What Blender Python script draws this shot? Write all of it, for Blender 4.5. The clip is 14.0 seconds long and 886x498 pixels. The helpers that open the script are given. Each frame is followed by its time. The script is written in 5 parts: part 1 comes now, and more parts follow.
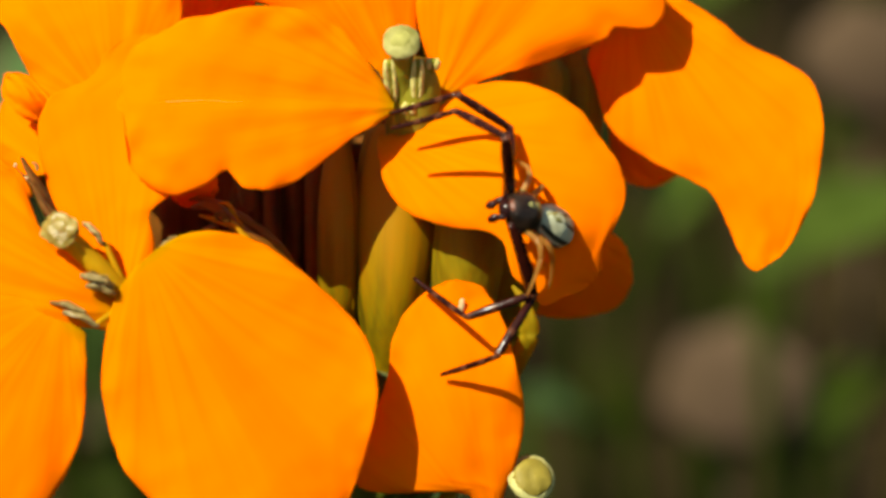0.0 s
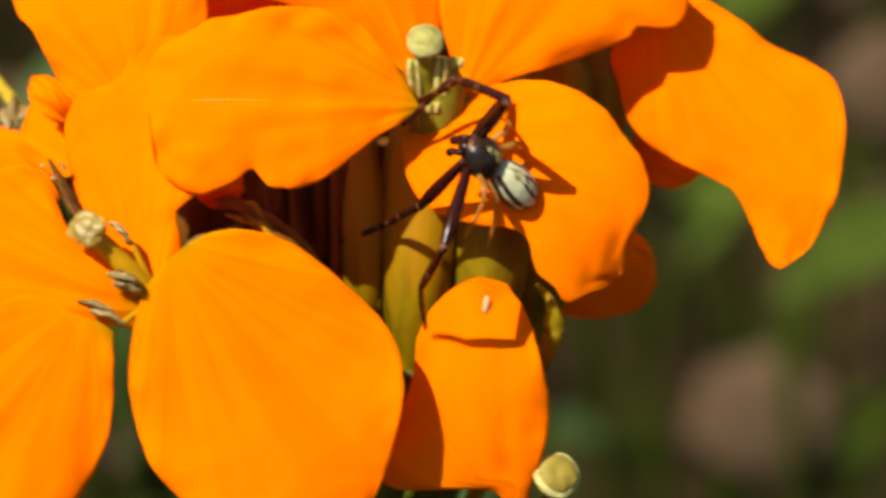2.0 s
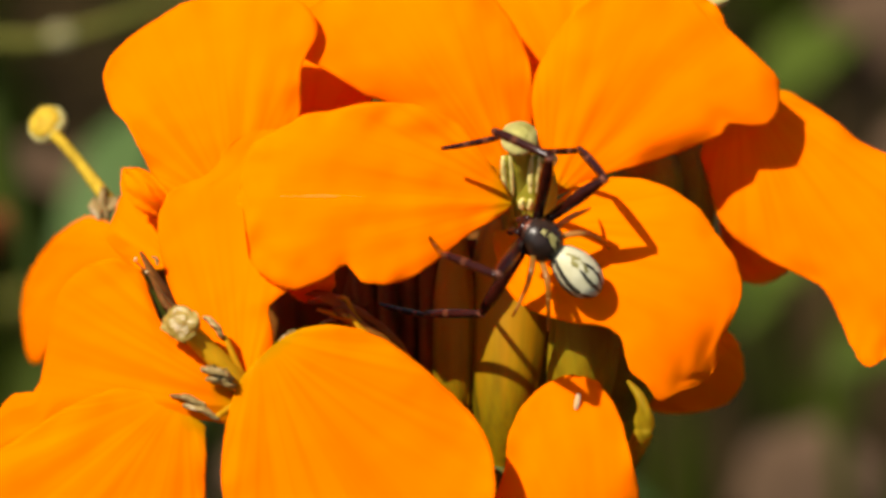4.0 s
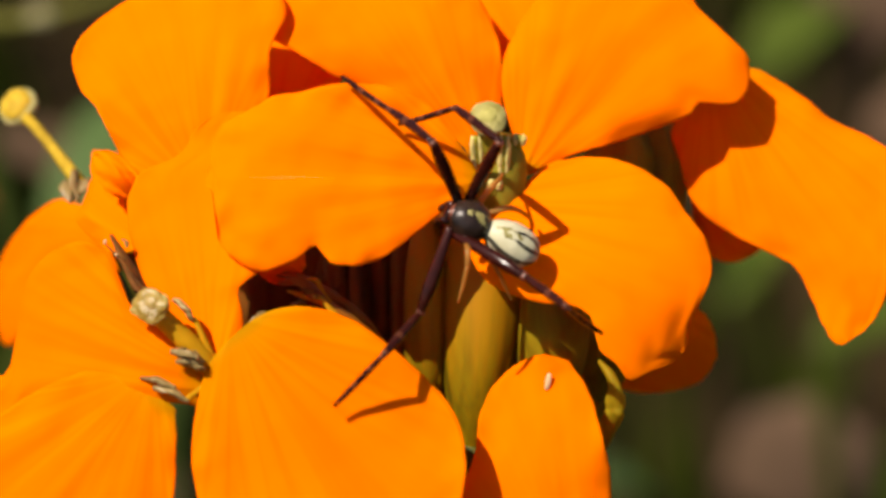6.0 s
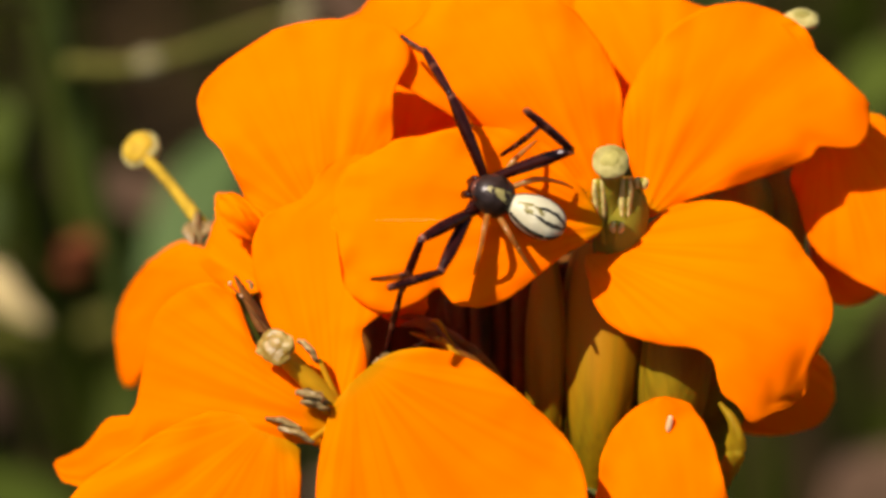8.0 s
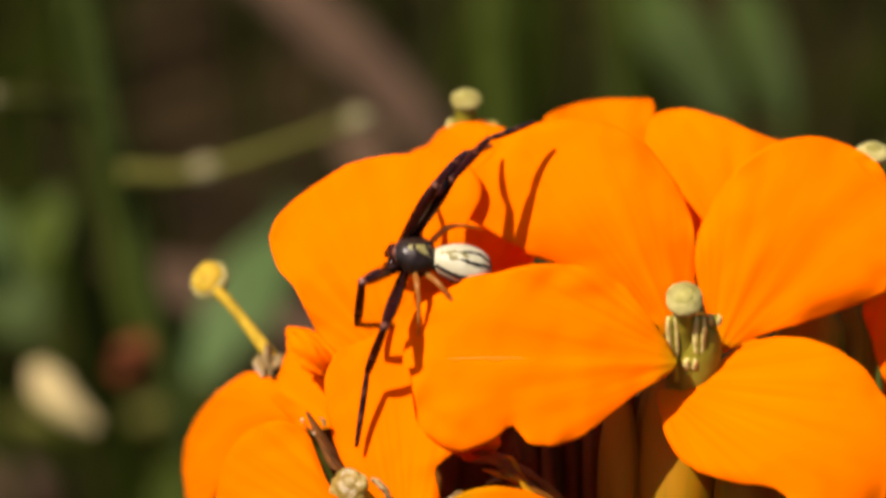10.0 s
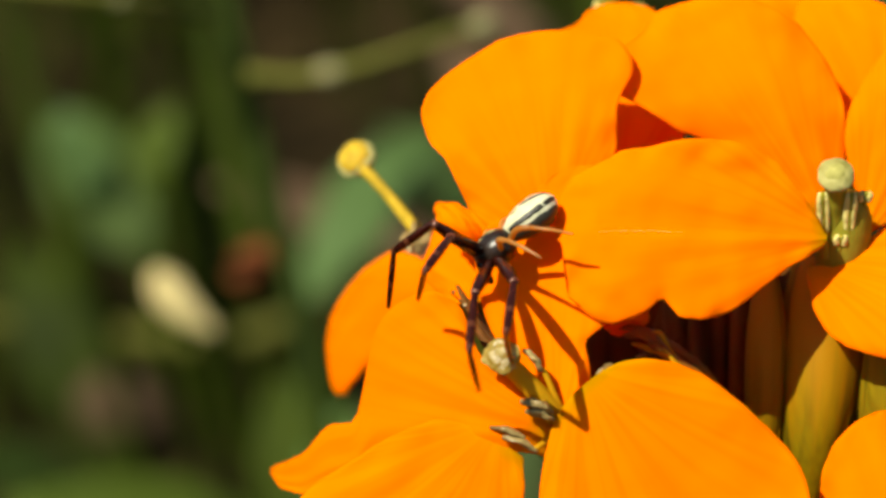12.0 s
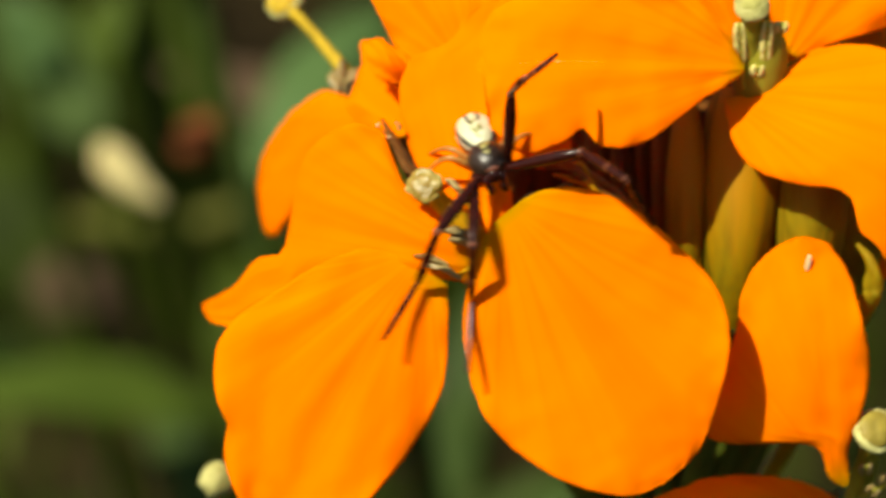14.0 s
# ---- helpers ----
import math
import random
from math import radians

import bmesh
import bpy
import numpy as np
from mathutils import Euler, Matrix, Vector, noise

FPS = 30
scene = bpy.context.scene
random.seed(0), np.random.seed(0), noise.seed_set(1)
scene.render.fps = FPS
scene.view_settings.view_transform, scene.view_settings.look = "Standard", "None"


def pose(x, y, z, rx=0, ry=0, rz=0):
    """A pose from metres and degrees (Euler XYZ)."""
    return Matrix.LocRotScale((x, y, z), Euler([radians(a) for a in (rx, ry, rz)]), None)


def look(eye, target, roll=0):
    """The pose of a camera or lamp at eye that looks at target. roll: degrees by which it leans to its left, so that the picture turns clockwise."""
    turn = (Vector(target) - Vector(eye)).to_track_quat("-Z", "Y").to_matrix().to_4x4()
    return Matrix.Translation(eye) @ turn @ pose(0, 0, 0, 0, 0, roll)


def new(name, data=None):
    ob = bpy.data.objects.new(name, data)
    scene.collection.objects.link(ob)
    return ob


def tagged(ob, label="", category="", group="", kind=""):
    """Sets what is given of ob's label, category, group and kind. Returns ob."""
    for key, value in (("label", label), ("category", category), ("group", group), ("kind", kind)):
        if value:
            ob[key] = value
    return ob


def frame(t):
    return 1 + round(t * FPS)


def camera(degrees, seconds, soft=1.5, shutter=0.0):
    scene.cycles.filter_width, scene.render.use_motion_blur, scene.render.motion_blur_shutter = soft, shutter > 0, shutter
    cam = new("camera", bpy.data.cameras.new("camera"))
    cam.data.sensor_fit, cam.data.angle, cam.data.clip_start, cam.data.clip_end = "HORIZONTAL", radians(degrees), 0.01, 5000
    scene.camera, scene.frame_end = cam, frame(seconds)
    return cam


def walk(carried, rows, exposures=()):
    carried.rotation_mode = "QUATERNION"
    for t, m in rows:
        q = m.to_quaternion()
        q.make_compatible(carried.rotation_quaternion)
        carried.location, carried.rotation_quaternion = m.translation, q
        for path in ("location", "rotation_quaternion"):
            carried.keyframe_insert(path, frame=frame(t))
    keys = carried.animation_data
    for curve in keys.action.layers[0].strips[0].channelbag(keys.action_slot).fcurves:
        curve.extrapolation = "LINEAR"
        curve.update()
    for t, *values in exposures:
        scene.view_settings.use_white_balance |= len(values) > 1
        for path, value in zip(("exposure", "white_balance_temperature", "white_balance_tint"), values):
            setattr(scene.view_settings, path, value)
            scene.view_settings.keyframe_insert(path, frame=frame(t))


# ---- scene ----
cam = camera(15.016, 14.0, soft=3.2, shutter=0.4)

MM = 0.001
TILT = radians(30)
# cluster frame: u right, v up across the sight line, w towards the viewer, all in millimetres
FRAME = Matrix(((1, 0, 0, 0), (0, math.sin(TILT), -math.cos(TILT), 0), (0, math.cos(TILT), math.sin(TILT), 0.26), (0, 0, 0, 1)))


def P(u, v, w):
    """A place in the cluster's frame, millimetres, as a world point."""
    return FRAME @ Vector((u * MM, v * MM, w * MM))


def aim(u, v, w, yaw, pitch, roll):
    m = Matrix.Translation((u * MM, v * MM, w * MM)) @ Matrix.Rotation(radians(yaw), 4, "Y")
    return FRAME @ m @ Matrix.Rotation(radians(pitch), 4, "X") @ Matrix.Rotation(radians(roll), 4, "Z")


walk(cam, [
    (0.0, aim(2.094, 0.545, 108.749, -1.1398, -1.4762, -0.0694)),
    (0.2, aim(2.036, 0.358, 108.813, -1.0645, -1.5571, -0.0751)),
    (0.5, aim(1.948, 0.078, 108.909, -1.2923, -1.2847, -0.0836)),
    (0.7, aim(2.020, -0.164, 108.981, -1.3677, -1.3267, -0.1240)),
    (1.0, aim(2.128, -0.527, 109.089, -1.2718, -1.1673, -0.1847)),
    (1.2, aim(2.239, -0.726, 109.113, -1.6838, -1.0418, -0.1746)),
    (1.5, aim(2.405, -1.025, 109.150, -1.1503, -1.0494, -0.1595)),
    (1.7, aim(2.283, -1.031, 109.234, -1.2740, -0.8527, -0.2569)),
    (1.8, aim(2.221, -1.035, 109.277, -1.1642, -0.7625, -0.3055)),
    (2.0, aim(2.099, -1.041, 109.361, -0.7101, -0.6498, -0.4029)),
    (2.2, aim(1.884, -0.737, 109.153, 0.1238, -0.5103, -0.3926)),
    (2.3, aim(1.776, -0.584, 109.048, 0.3048, -0.4666, -0.3874)),
    (2.5, aim(1.561, -0.280, 108.840, -0.4894, -0.6197, -0.3771)),
    (2.7, aim(1.503, -0.423, 108.926, -0.4274, -0.0018, -0.3551)),
    (2.8, aim(1.474, -0.495, 108.969, -0.4725, -0.1050, -0.3440)),
    (3.0, aim(1.416, -0.638, 109.055, -0.3864, -0.2867, -0.3220)),
    (3.2, aim(0.802, 0.399, 109.248, -0.2728, -0.0611, -0.1355)),
    (5.3, aim(-0.285, 0.071, 109.634, -0.5564, 0.3883, 0.3058)),
    (5.5, aim(-0.122, 0.745, 109.069, -0.5768, 0.2701, 0.3101)),
    (5.7, aim(0.278, 0.635, 109.162, -0.5057, -0.1232, 0.0811)),
    (5.8, aim(0.477, 0.580, 109.208, -0.1926, -0.2912, -0.0334)),
    (6.0, aim(0.877, 0.470, 109.301, -0.3139, -0.1452, -0.2624)),
    (6.2, aim(0.526, 0.282, 109.404, -0.0889, 0.1499, -0.1574)),
    (6.3, aim(0.351, 0.188, 109.456, -0.0233, -0.0053, -0.1050)),
    (6.5, aim(-0.000, 0.000, 109.559, -0.0000, -0.0000, -0.0000)),
    (6.7, aim(0.242, 0.373, 109.688, 0.5731, -0.1787, -0.2955)),
    (6.8, aim(0.364, 0.559, 109.753, 0.4635, -0.1247, -0.4433)),
    (7.0, aim(0.606, 0.932, 109.882, 0.2228, -0.2260, -0.7388)),
    (7.2, aim(-0.434, 0.256, 110.079, 0.5789, -0.1356, -0.2564)),
    (9.3, aim(-0.597, 0.665, 110.177, 1.2353, 1.6979, -0.0764)),
    (9.5, aim(-1.617, 2.386, 110.157, 1.0985, 1.3820, -0.3740)),
    (9.7, aim(-1.674, 2.466, 110.075, 1.8982, 1.1905, -0.2727)),
    (9.8, aim(-1.702, 2.505, 110.033, 1.9665, 1.1558, -0.2221)),
    (10.0, aim(-1.759, 2.585, 109.951, 1.5975, 1.7875, -0.1208)),
    (10.2, aim(-2.343, 1.927, 110.117, 1.7843, 2.1844, 0.0579)),
    (10.3, aim(-2.634, 1.597, 110.200, 2.2606, 2.2144, 0.1473)),
    (10.5, aim(-3.218, 0.939, 110.366, 2.3501, 2.4167, 0.3260)),
    (10.7, aim(-3.423, 0.908, 110.601, 2.1701, 2.6788, 0.3460)),
    (10.8, aim(-3.525, 0.893, 110.718, 2.3345, 2.5964, 0.3560)),
    (11.0, aim(-3.730, 0.862, 110.953, 2.8639, 2.0898, 0.3760)),
    (11.2, aim(-4.115, 0.814, 110.839, 2.7365, 1.7701, 0.5489)),
    (11.3, aim(-4.308, 0.791, 110.781, 2.8722, 1.5118, 0.6354)),
    (11.5, aim(-4.693, 0.743, 110.667, 2.7279, 1.4708, 0.8083)),
    (11.7, aim(-4.405, 0.518, 110.628, 2.2826, 1.4245, 0.6876)),
    (11.8, aim(-4.260, 0.406, 110.608, 2.3748, 1.2818, 0.6272)),
    (12.0, aim(-3.972, 0.181, 110.569, 2.9859, 0.8956, 0.5065)),
    (12.2, aim(-4.161, 0.058, 110.743, 2.9780, 1.0548, 0.5491)),
    (12.3, aim(-4.256, -0.003, 110.830, 2.8427, 0.7512, 0.5703)),
    (12.5, aim(-4.445, -0.126, 111.004, 2.9755, 0.5146, 0.6129)),
    (12.8, aim(-3.999, -0.016, 111.300, 3.0345, 0.5033, 0.4311)),
    (13.0, aim(-3.702, 0.057, 111.497, 2.9417, 0.0041, 0.3099)),
    (13.2, aim(-3.193, -0.572, 111.521, 3.4771, -0.0605, 0.2525)),
    (13.3, aim(-2.938, -0.886, 111.533, 3.5027, -0.4529, 0.2239)),
    (13.5, aim(-2.429, -1.515, 111.557, 2.9647, -0.2903, 0.1665)),
    (13.6, aim(-2.449, -1.690, 111.737, 2.6616, 0.2843, 0.1332)),
    (13.7, aim(-2.469, -1.864, 111.917, 2.1160, 0.1652, 0.0999)),
    (13.8, aim(-2.488, -2.039, 112.098, 1.9074, -0.2538, 0.0665)),
    (14.0, aim(-2.528, -2.388, 112.458, 2.3963, -0.6173, -0.0001)),
], exposures=[(0.0, 1.04, 7300, -5), (3.0, 0.98, 7300, 8), (5.5, 0.90, 7300, 14), (7.0, 0.88, 7300, 20), (9.5, 0.84, 7300, 22), (10.5, 0.87, 7300, 20), (11.5, 0.96, 7300, 4), (14.0, 1.02, 7300, -3)])
cam.data.dof.use_dof = True
cam.data.dof.focus_distance = 0.1065
cam.data.dof.aperture_fstop = 54

# ---- light ----
SUN = FRAME.to_3x3() @ Vector((-0.62, 0.78, 1.0)).normalized()
world = bpy.data.worlds.new("sky")
scene.world = world
world.use_nodes = True
sky = world.node_tree.nodes.new("ShaderNodeTexSky")
sky.sky_type, sky.sun_disc = "NISHITA", False
sky.sun_elevation = math.asin(SUN.z)
sky.sun_rotation = math.atan2(SUN.x, SUN.y)
world.node_tree.links.new(sky.outputs[0], world.node_tree.nodes["Background"].inputs[0])
world.node_tree.nodes["Background"].inputs[1].default_value = 0.06
sun = new("sun", bpy.data.lights.new("sun", "SUN"))
sun.data.energy, sun.data.angle, sun.data.color = 4.6, radians(0.53), (1.0, 0.95, 0.86)
sun.matrix_world = look(SUN * 3, (0, 0, 0))


# ---- materials ----
def material(name, colour, rough=0.5, metal=0.0, vary=0.25, grain=400.0, bump=0.15, second=None, spec=0.5, coat=0.0, sheer=0.0, sheer_colour=None, streak=1.0):
    """A surface with two scales of colour variation and fine relief; sheer: share of light let through."""
    m = bpy.data.materials.new(name)
    m.use_nodes = True
    nt = m.node_tree
    n, l = nt.nodes, nt.links
    b = n["Principled BSDF"]
    co = n.new("ShaderNodeTexCoord")
    n1, n2 = n.new("ShaderNodeTexNoise"), n.new("ShaderNodeTexNoise")
    n1.inputs["Scale"].default_value, n2.inputs["Scale"].default_value = grain * 0.18, grain
    n1.inputs["Detail"].default_value, n2.inputs["Detail"].default_value = 3, 6
    along_z = n.new("ShaderNodeMapping")
    along_z.inputs["Scale"].default_value = (1, 1, streak)
    upright = n.new("ShaderNodeMapping")
    upright.inputs["Rotation"].default_value = (TILT, 0, 0)
    l.new(co.outputs["Object"], upright.inputs["Vector"])
    l.new(upright.outputs[0], along_z.inputs["Vector"])
    l.new(along_z.outputs[0], n1.inputs["Vector"])
    l.new(along_z.outputs[0], n2.inputs["Vector"])
    mixn = n.new("ShaderNodeMath")
    mixn.operation = "MULTIPLY_ADD"
    l.new(n1.outputs["Fac"], mixn.inputs[0])
    mixn.inputs[1].default_value = 0.6
    half = n.new("ShaderNodeMath")
    half.operation = "MULTIPLY"
    l.new(n2.outputs["Fac"], half.inputs[0])
    half.inputs[1].default_value = 0.4
    l.new(half.outputs[0], mixn.inputs[2])
    ramp = n.new("ShaderNodeValToRGB")
    dark = tuple(c * (1 - vary) for c in colour)
    light = second or tuple(min(1, c * (1 + vary)) for c in colour)
    ramp.color_ramp.elements[0].position, ramp.color_ramp.elements[1].position = 0.36, 0.66
    ramp.color_ramp.elements[0].color, ramp.color_ramp.elements[1].color = (*dark, 1), (*light, 1)
    l.new(mixn.outputs[0], ramp.inputs[0])
    l.new(ramp.outputs[0], b.inputs["Base Color"])
    b.inputs["Roughness"].default_value, b.inputs["Metallic"].default_value = rough, metal
    b.inputs["Specular IOR Level"].default_value = spec
    b.inputs["Coat Weight"].default_value = coat
    bp = n.new("ShaderNodeBump")
    bp.inputs["Strength"].default_value, bp.inputs["Distance"].default_value = bump, 0.3 / grain
    l.new(n2.outputs["Fac"], bp.inputs["Height"])
    l.new(bp.outputs[0], b.inputs["Normal"])
    if sheer:
        tr, mx = n.new("ShaderNodeBsdfTranslucent"), n.new("ShaderNodeMixShader")
        tr.inputs[0].default_value = (*(sheer_colour or colour), 1)
        mx.inputs[0].default_value = sheer
        l.new(b.outputs[0], mx.inputs[1])
        l.new(tr.outputs[0], mx.inputs[2])
        l.new(mx.outputs[0], n["Material Output"].inputs[0])
    return m


def petal_material():
    """Orange petal: fine fan of veins along its length, velvet grain, light shining through."""
    m = bpy.data.materials.new("petal")
    m.use_nodes = True
    nt = m.node_tree
    n, l = nt.nodes, nt.links
    b = n["Principled BSDF"]
    uvn = n.new("ShaderNodeUVMap")
    sep = n.new("ShaderNodeSeparateXYZ")
    l.new(uvn.outputs[0], sep.inputs[0])
    # veins: noise stretched along the length
    comb = n.new("ShaderNodeMapping")
    comb.inputs["Scale"].default_value = (9, 0.35, 1)
    l.new(uvn.outputs[0], comb.inputs["Vector"])
    vein = n.new("ShaderNodeTexNoise")
    vein.inputs["Scale"].default_value, vein.inputs["Detail"].default_value, vein.inputs["Roughness"].default_value = 1.6, 5, 0.6
    l.new(comb.outputs[0], vein.inputs["Vector"])
    co = n.new("ShaderNodeTexCoord")
    cells, blot = n.new("ShaderNodeTexNoise"), n.new("ShaderNodeTexNoise")
    cells.inputs["Scale"].default_value, cells.inputs["Detail"].default_value = 9000, 3
    blot.inputs["Scale"].default_value, blot.inputs["Detail"].default_value = 260, 3
    l.new(co.outputs["Object"], cells.inputs["Vector"])
    l.new(co.outputs["Object"], blot.inputs["Vector"])
    ramp = n.new("ShaderNodeValToRGB")
    ramp.color_ramp.elements[0].position, ramp.color_ramp.elements[1].position = 0.33, 0.62
    ramp.color_ramp.elements[0].color, ramp.color_ramp.elements[1].color = (0.93, 0.178, 0.0, 1), (0.95, 0.218, 0.0, 1)
    add = n.new("ShaderNodeMath")
    add.operation = "MULTIPLY_ADD"
    l.new(vein.outputs["Fac"], add.inputs[0])
    add.inputs[1].default_value = 0.5
    h = n.new("ShaderNodeMath")
    h.operation = "MULTIPLY"
    h.inputs[1].default_value = 0.5
    l.new(blot.outputs["Fac"], h.inputs[0])
    l.new(h.outputs[0], add.inputs[2])
    l.new(add.outputs[0], ramp.inputs[0])
    # darker fan of fine lines, strongest towards the claw
    comb2 = n.new("ShaderNodeMapping")
    comb2.inputs["Scale"].default_value = (10, 0.3, 1)
    l.new(uvn.outputs[0], comb2.inputs["Vector"])
    lines = n.new("ShaderNodeTexNoise")
    lines.inputs["Scale"].default_value, lines.inputs["Detail"].default_value = 1.5, 2
    l.new(comb2.outputs[0], lines.inputs["Vector"])
    dist = n.new("ShaderNodeMath")
    dist.operation = "SUBTRACT"
    dist.inputs[1].default_value = 0.5
    l.new(lines.outputs["Fac"], dist.inputs[0])
    mag = n.new("ShaderNodeMath")
    mag.operation = "ABSOLUTE"
    l.new(dist.outputs[0], mag.inputs[0])
    thin = n.new("ShaderNodeMapRange")
    thin.inputs["From Min"].default_value, thin.inputs["From Max"].default_value = 0.06, 0.0
    l.new(mag.outputs[0], thin.inputs["Value"])
    fade = n.new("ShaderNodeMapRange")
    fade.inputs["From Min"].default_value, fade.inputs["From Max"].default_value = 0.75, 0.1
    fade.inputs["To Max"].default_value = 0.26
    l.new(sep.outputs["Y"], fade.inputs["Value"])
    amount = n.new("ShaderNodeMath")
    amount.operation = "MULTIPLY"
    l.new(thin.outputs[0], amount.inputs[0])
    l.new(fade.outputs[0], amount.inputs[1])
    veined = n.new("ShaderNodeMix")
    veined.data_type = "RGBA"
    l.new(amount.outputs[0], veined.inputs["Factor"])
    l.new(ramp.outputs[0], veined.inputs["A"])
    veined.inputs["B"].default_value = (0.75, 0.065, 0.0, 1)
    # the claw turns yellow-green
    claw = n.new("ShaderNodeMapRange")
    claw.inputs["From Min"].default_value, claw.inputs["From Max"].default_value = 0.13, 0.0
    l.new(sep.outputs["Y"], claw.inputs["Value"])
    mixc = n.new("ShaderNodeMix")
    mixc.data_type = "RGBA"
    mixc.inputs["B"].default_value = (0.38, 0.225, 0.005, 1)
    l.new(claw.outputs[0], mixc.inputs["Factor"])
    l.new(veined.outputs["Result"], mixc.inputs["A"])
    l.new(mixc.outputs["Result"], b.inputs["Base Color"])
    b.inputs["Roughness"].default_value = 0.62
    b.inputs["Specular IOR Level"].default_value = 0.06
    b.inputs["Specular Tint"].default_value = (1.0, 0.5, 0.05, 1)
    hsum = n.new("ShaderNodeMath")
    hsum.operation = "MULTIPLY_ADD"
    l.new(cells.outputs["Fac"], hsum.inputs[0])
    hsum.inputs[1].default_value = 0.12
    l.new(vein.outputs["Fac"], hsum.inputs[2])
    bp = n.new("ShaderNodeBump")
    bp.inputs["Strength"].default_value, bp.inputs["Distance"].default_value = 0.12, 0.00012
    l.new(hsum.outputs[0], bp.inputs["Height"])
    l.new(bp.outputs[0], b.inputs["Normal"])
    tr, mx = n.new("ShaderNodeBsdfTranslucent"), n.new("ShaderNodeMixShader")
    tr.inputs[0].default_value = (0.95, 0.085, 0.0, 1)
    mx.inputs[0].default_value = 0.39
    l.new(b.outputs[0], mx.inputs[1])
    l.new(tr.outputs[0], mx.inputs[2])
    l.new(mx.outputs[0], n["Material Output"].inputs[0])
    return m


PETAL = petal_material()
SEPAL = material("sepal", (0.25, 0.175, 0.006), 0.6, vary=0.45, grain=4500, sheer=0.5, sheer_colour=(0.62, 0.32, 0.006), second=(0.40, 0.30, 0.012), spec=0.15, streak=0.1)
SEPAL_RED = material("sepal_red", (0.05, 0.014, 0.003), 0.7, vary=0.6, grain=3600, second=(0.24, 0.085, 0.008), spec=0.1, streak=0.06, sheer=0.3, sheer_colour=(0.35, 0.08, 0.004))
RUST_SEPAL = material("rusty_sepal", (0.07, 0.022, 0.003), 0.6, vary=0.6, grain=4200, second=(0.30, 0.12, 0.008), spec=0.3, streak=0.06, sheer=0.35, sheer_colour=(0.4, 0.12, 0.004))
HUSK_DARK = material("dark_husk", (0.07, 0.022, 0.005), 0.7, vary=0.6, grain=1500, second=(0.17, 0.07, 0.013), spec=0.1)
FOLDED = material("folded_petal", (0.14, 0.045, 0.006), 0.55, vary=0.7, grain=900, second=(0.55, 0.21, 0.015), spec=0.3, sheer=0.4, sheer_colour=(0.6, 0.18, 0.01), streak=0.3)
OCHRE = material("ochre", (0.62, 0.29, 0.008), 0.6, vary=0.3, grain=900, sheer=0.4, second=(0.74, 0.40, 0.015), spec=0.1)
DRY_STIGMA = material("dry_stigma", (0.33, 0.22, 0.02), 0.35, vary=0.4, grain=6000, bump=0.9, second=(0.56, 0.44, 0.13), spec=0.5, sheer=0.4, sheer_colour=(0.6, 0.38, 0.04))
STIGMA = material("stigma", (0.27, 0.235, 0.055), 0.7, vary=0.35, grain=1800, bump=0.7, second=(0.46, 0.42, 0.17), spec=0.2)
STIGMA_GOLD = material("stigma_gold", (0.30, 0.19, 0.006), 0.7, vary=0.4, grain=2500, bump=0.6, second=(0.44, 0.29, 0.02), spec=0.2)
OLD_STIGMA = material("old_stigma", (0.16, 0.115, 0.008), 0.6, vary=0.4, grain=2200, bump=0.6, second=(0.27, 0.20, 0.03), spec=0.3)
HOLLOW = material("stigma_hollow", (0.19, 0.17, 0.03), 0.75, vary=0.3, grain=2500, bump=0.7, second=(0.33, 0.30, 0.09), spec=0.2)


def tube_material():
    """Sepals of an open flower: olive-yellow with long streaks; rust towards the mouth paints light glowing through the
    petals.
    """
    m = material("sepal_tube", (0.16, 0.12, 0.003), 0.6, vary=0.5, grain=5000, sheer=0.4, sheer_colour=(0.5, 0.22, 0.004), second=(0.33, 0.235, 0.005), spec=0.15, streak=0.08)
    n, l = m.node_tree.nodes, m.node_tree.links
    b = n["Principled BSDF"]
    uvn, sp, mr, mix = n.new("ShaderNodeUVMap"), n.new("ShaderNodeSeparateXYZ"), n.new("ShaderNodeMapRange"), n.new("ShaderNodeMix")
    mix.data_type = "RGBA"
    mr.inputs["From Min"].default_value, mr.inputs["From Max"].default_value = 0.34, 0.02
    mr.inputs["To Max"].default_value = 0.9
    mp, streaks, shift = n.new("ShaderNodeMapping"), n.new("ShaderNodeTexNoise"), n.new("ShaderNodeMath")
    mp.inputs["Scale"].default_value = (5.0, 0.8, 1)
    streaks.inputs["Scale"].default_value, streaks.inputs["Detail"].default_value = 1.0, 3
    shift.operation = "MULTIPLY_ADD"
    l.new(uvn.outputs[0], mp.inputs["Vector"])
    l.new(mp.outputs[0], streaks.inputs["Vector"])
    l.new(streaks.outputs["Fac"], shift.inputs[0])
    shift.inputs[1].default_value = -0.75
    l.new(uvn.outputs[0], sp.inputs[0])
    l.new(sp.outputs["Y"], shift.inputs[2])
    l.new(shift.outputs[0], mr.inputs["Value"])
    l.new(mr.outputs[0], mix.inputs["Factor"])
    l.new(b.inputs["Base Color"].links[0].from_socket, mix.inputs["A"])
    # rust-orange stands for petal-tinted glow in the shaded upper part
    mix.inputs["B"].default_value = (0.42, 0.20, 0.005, 1)
    l.new(mix.outputs["Result"], b.inputs["Base Color"])
    return m


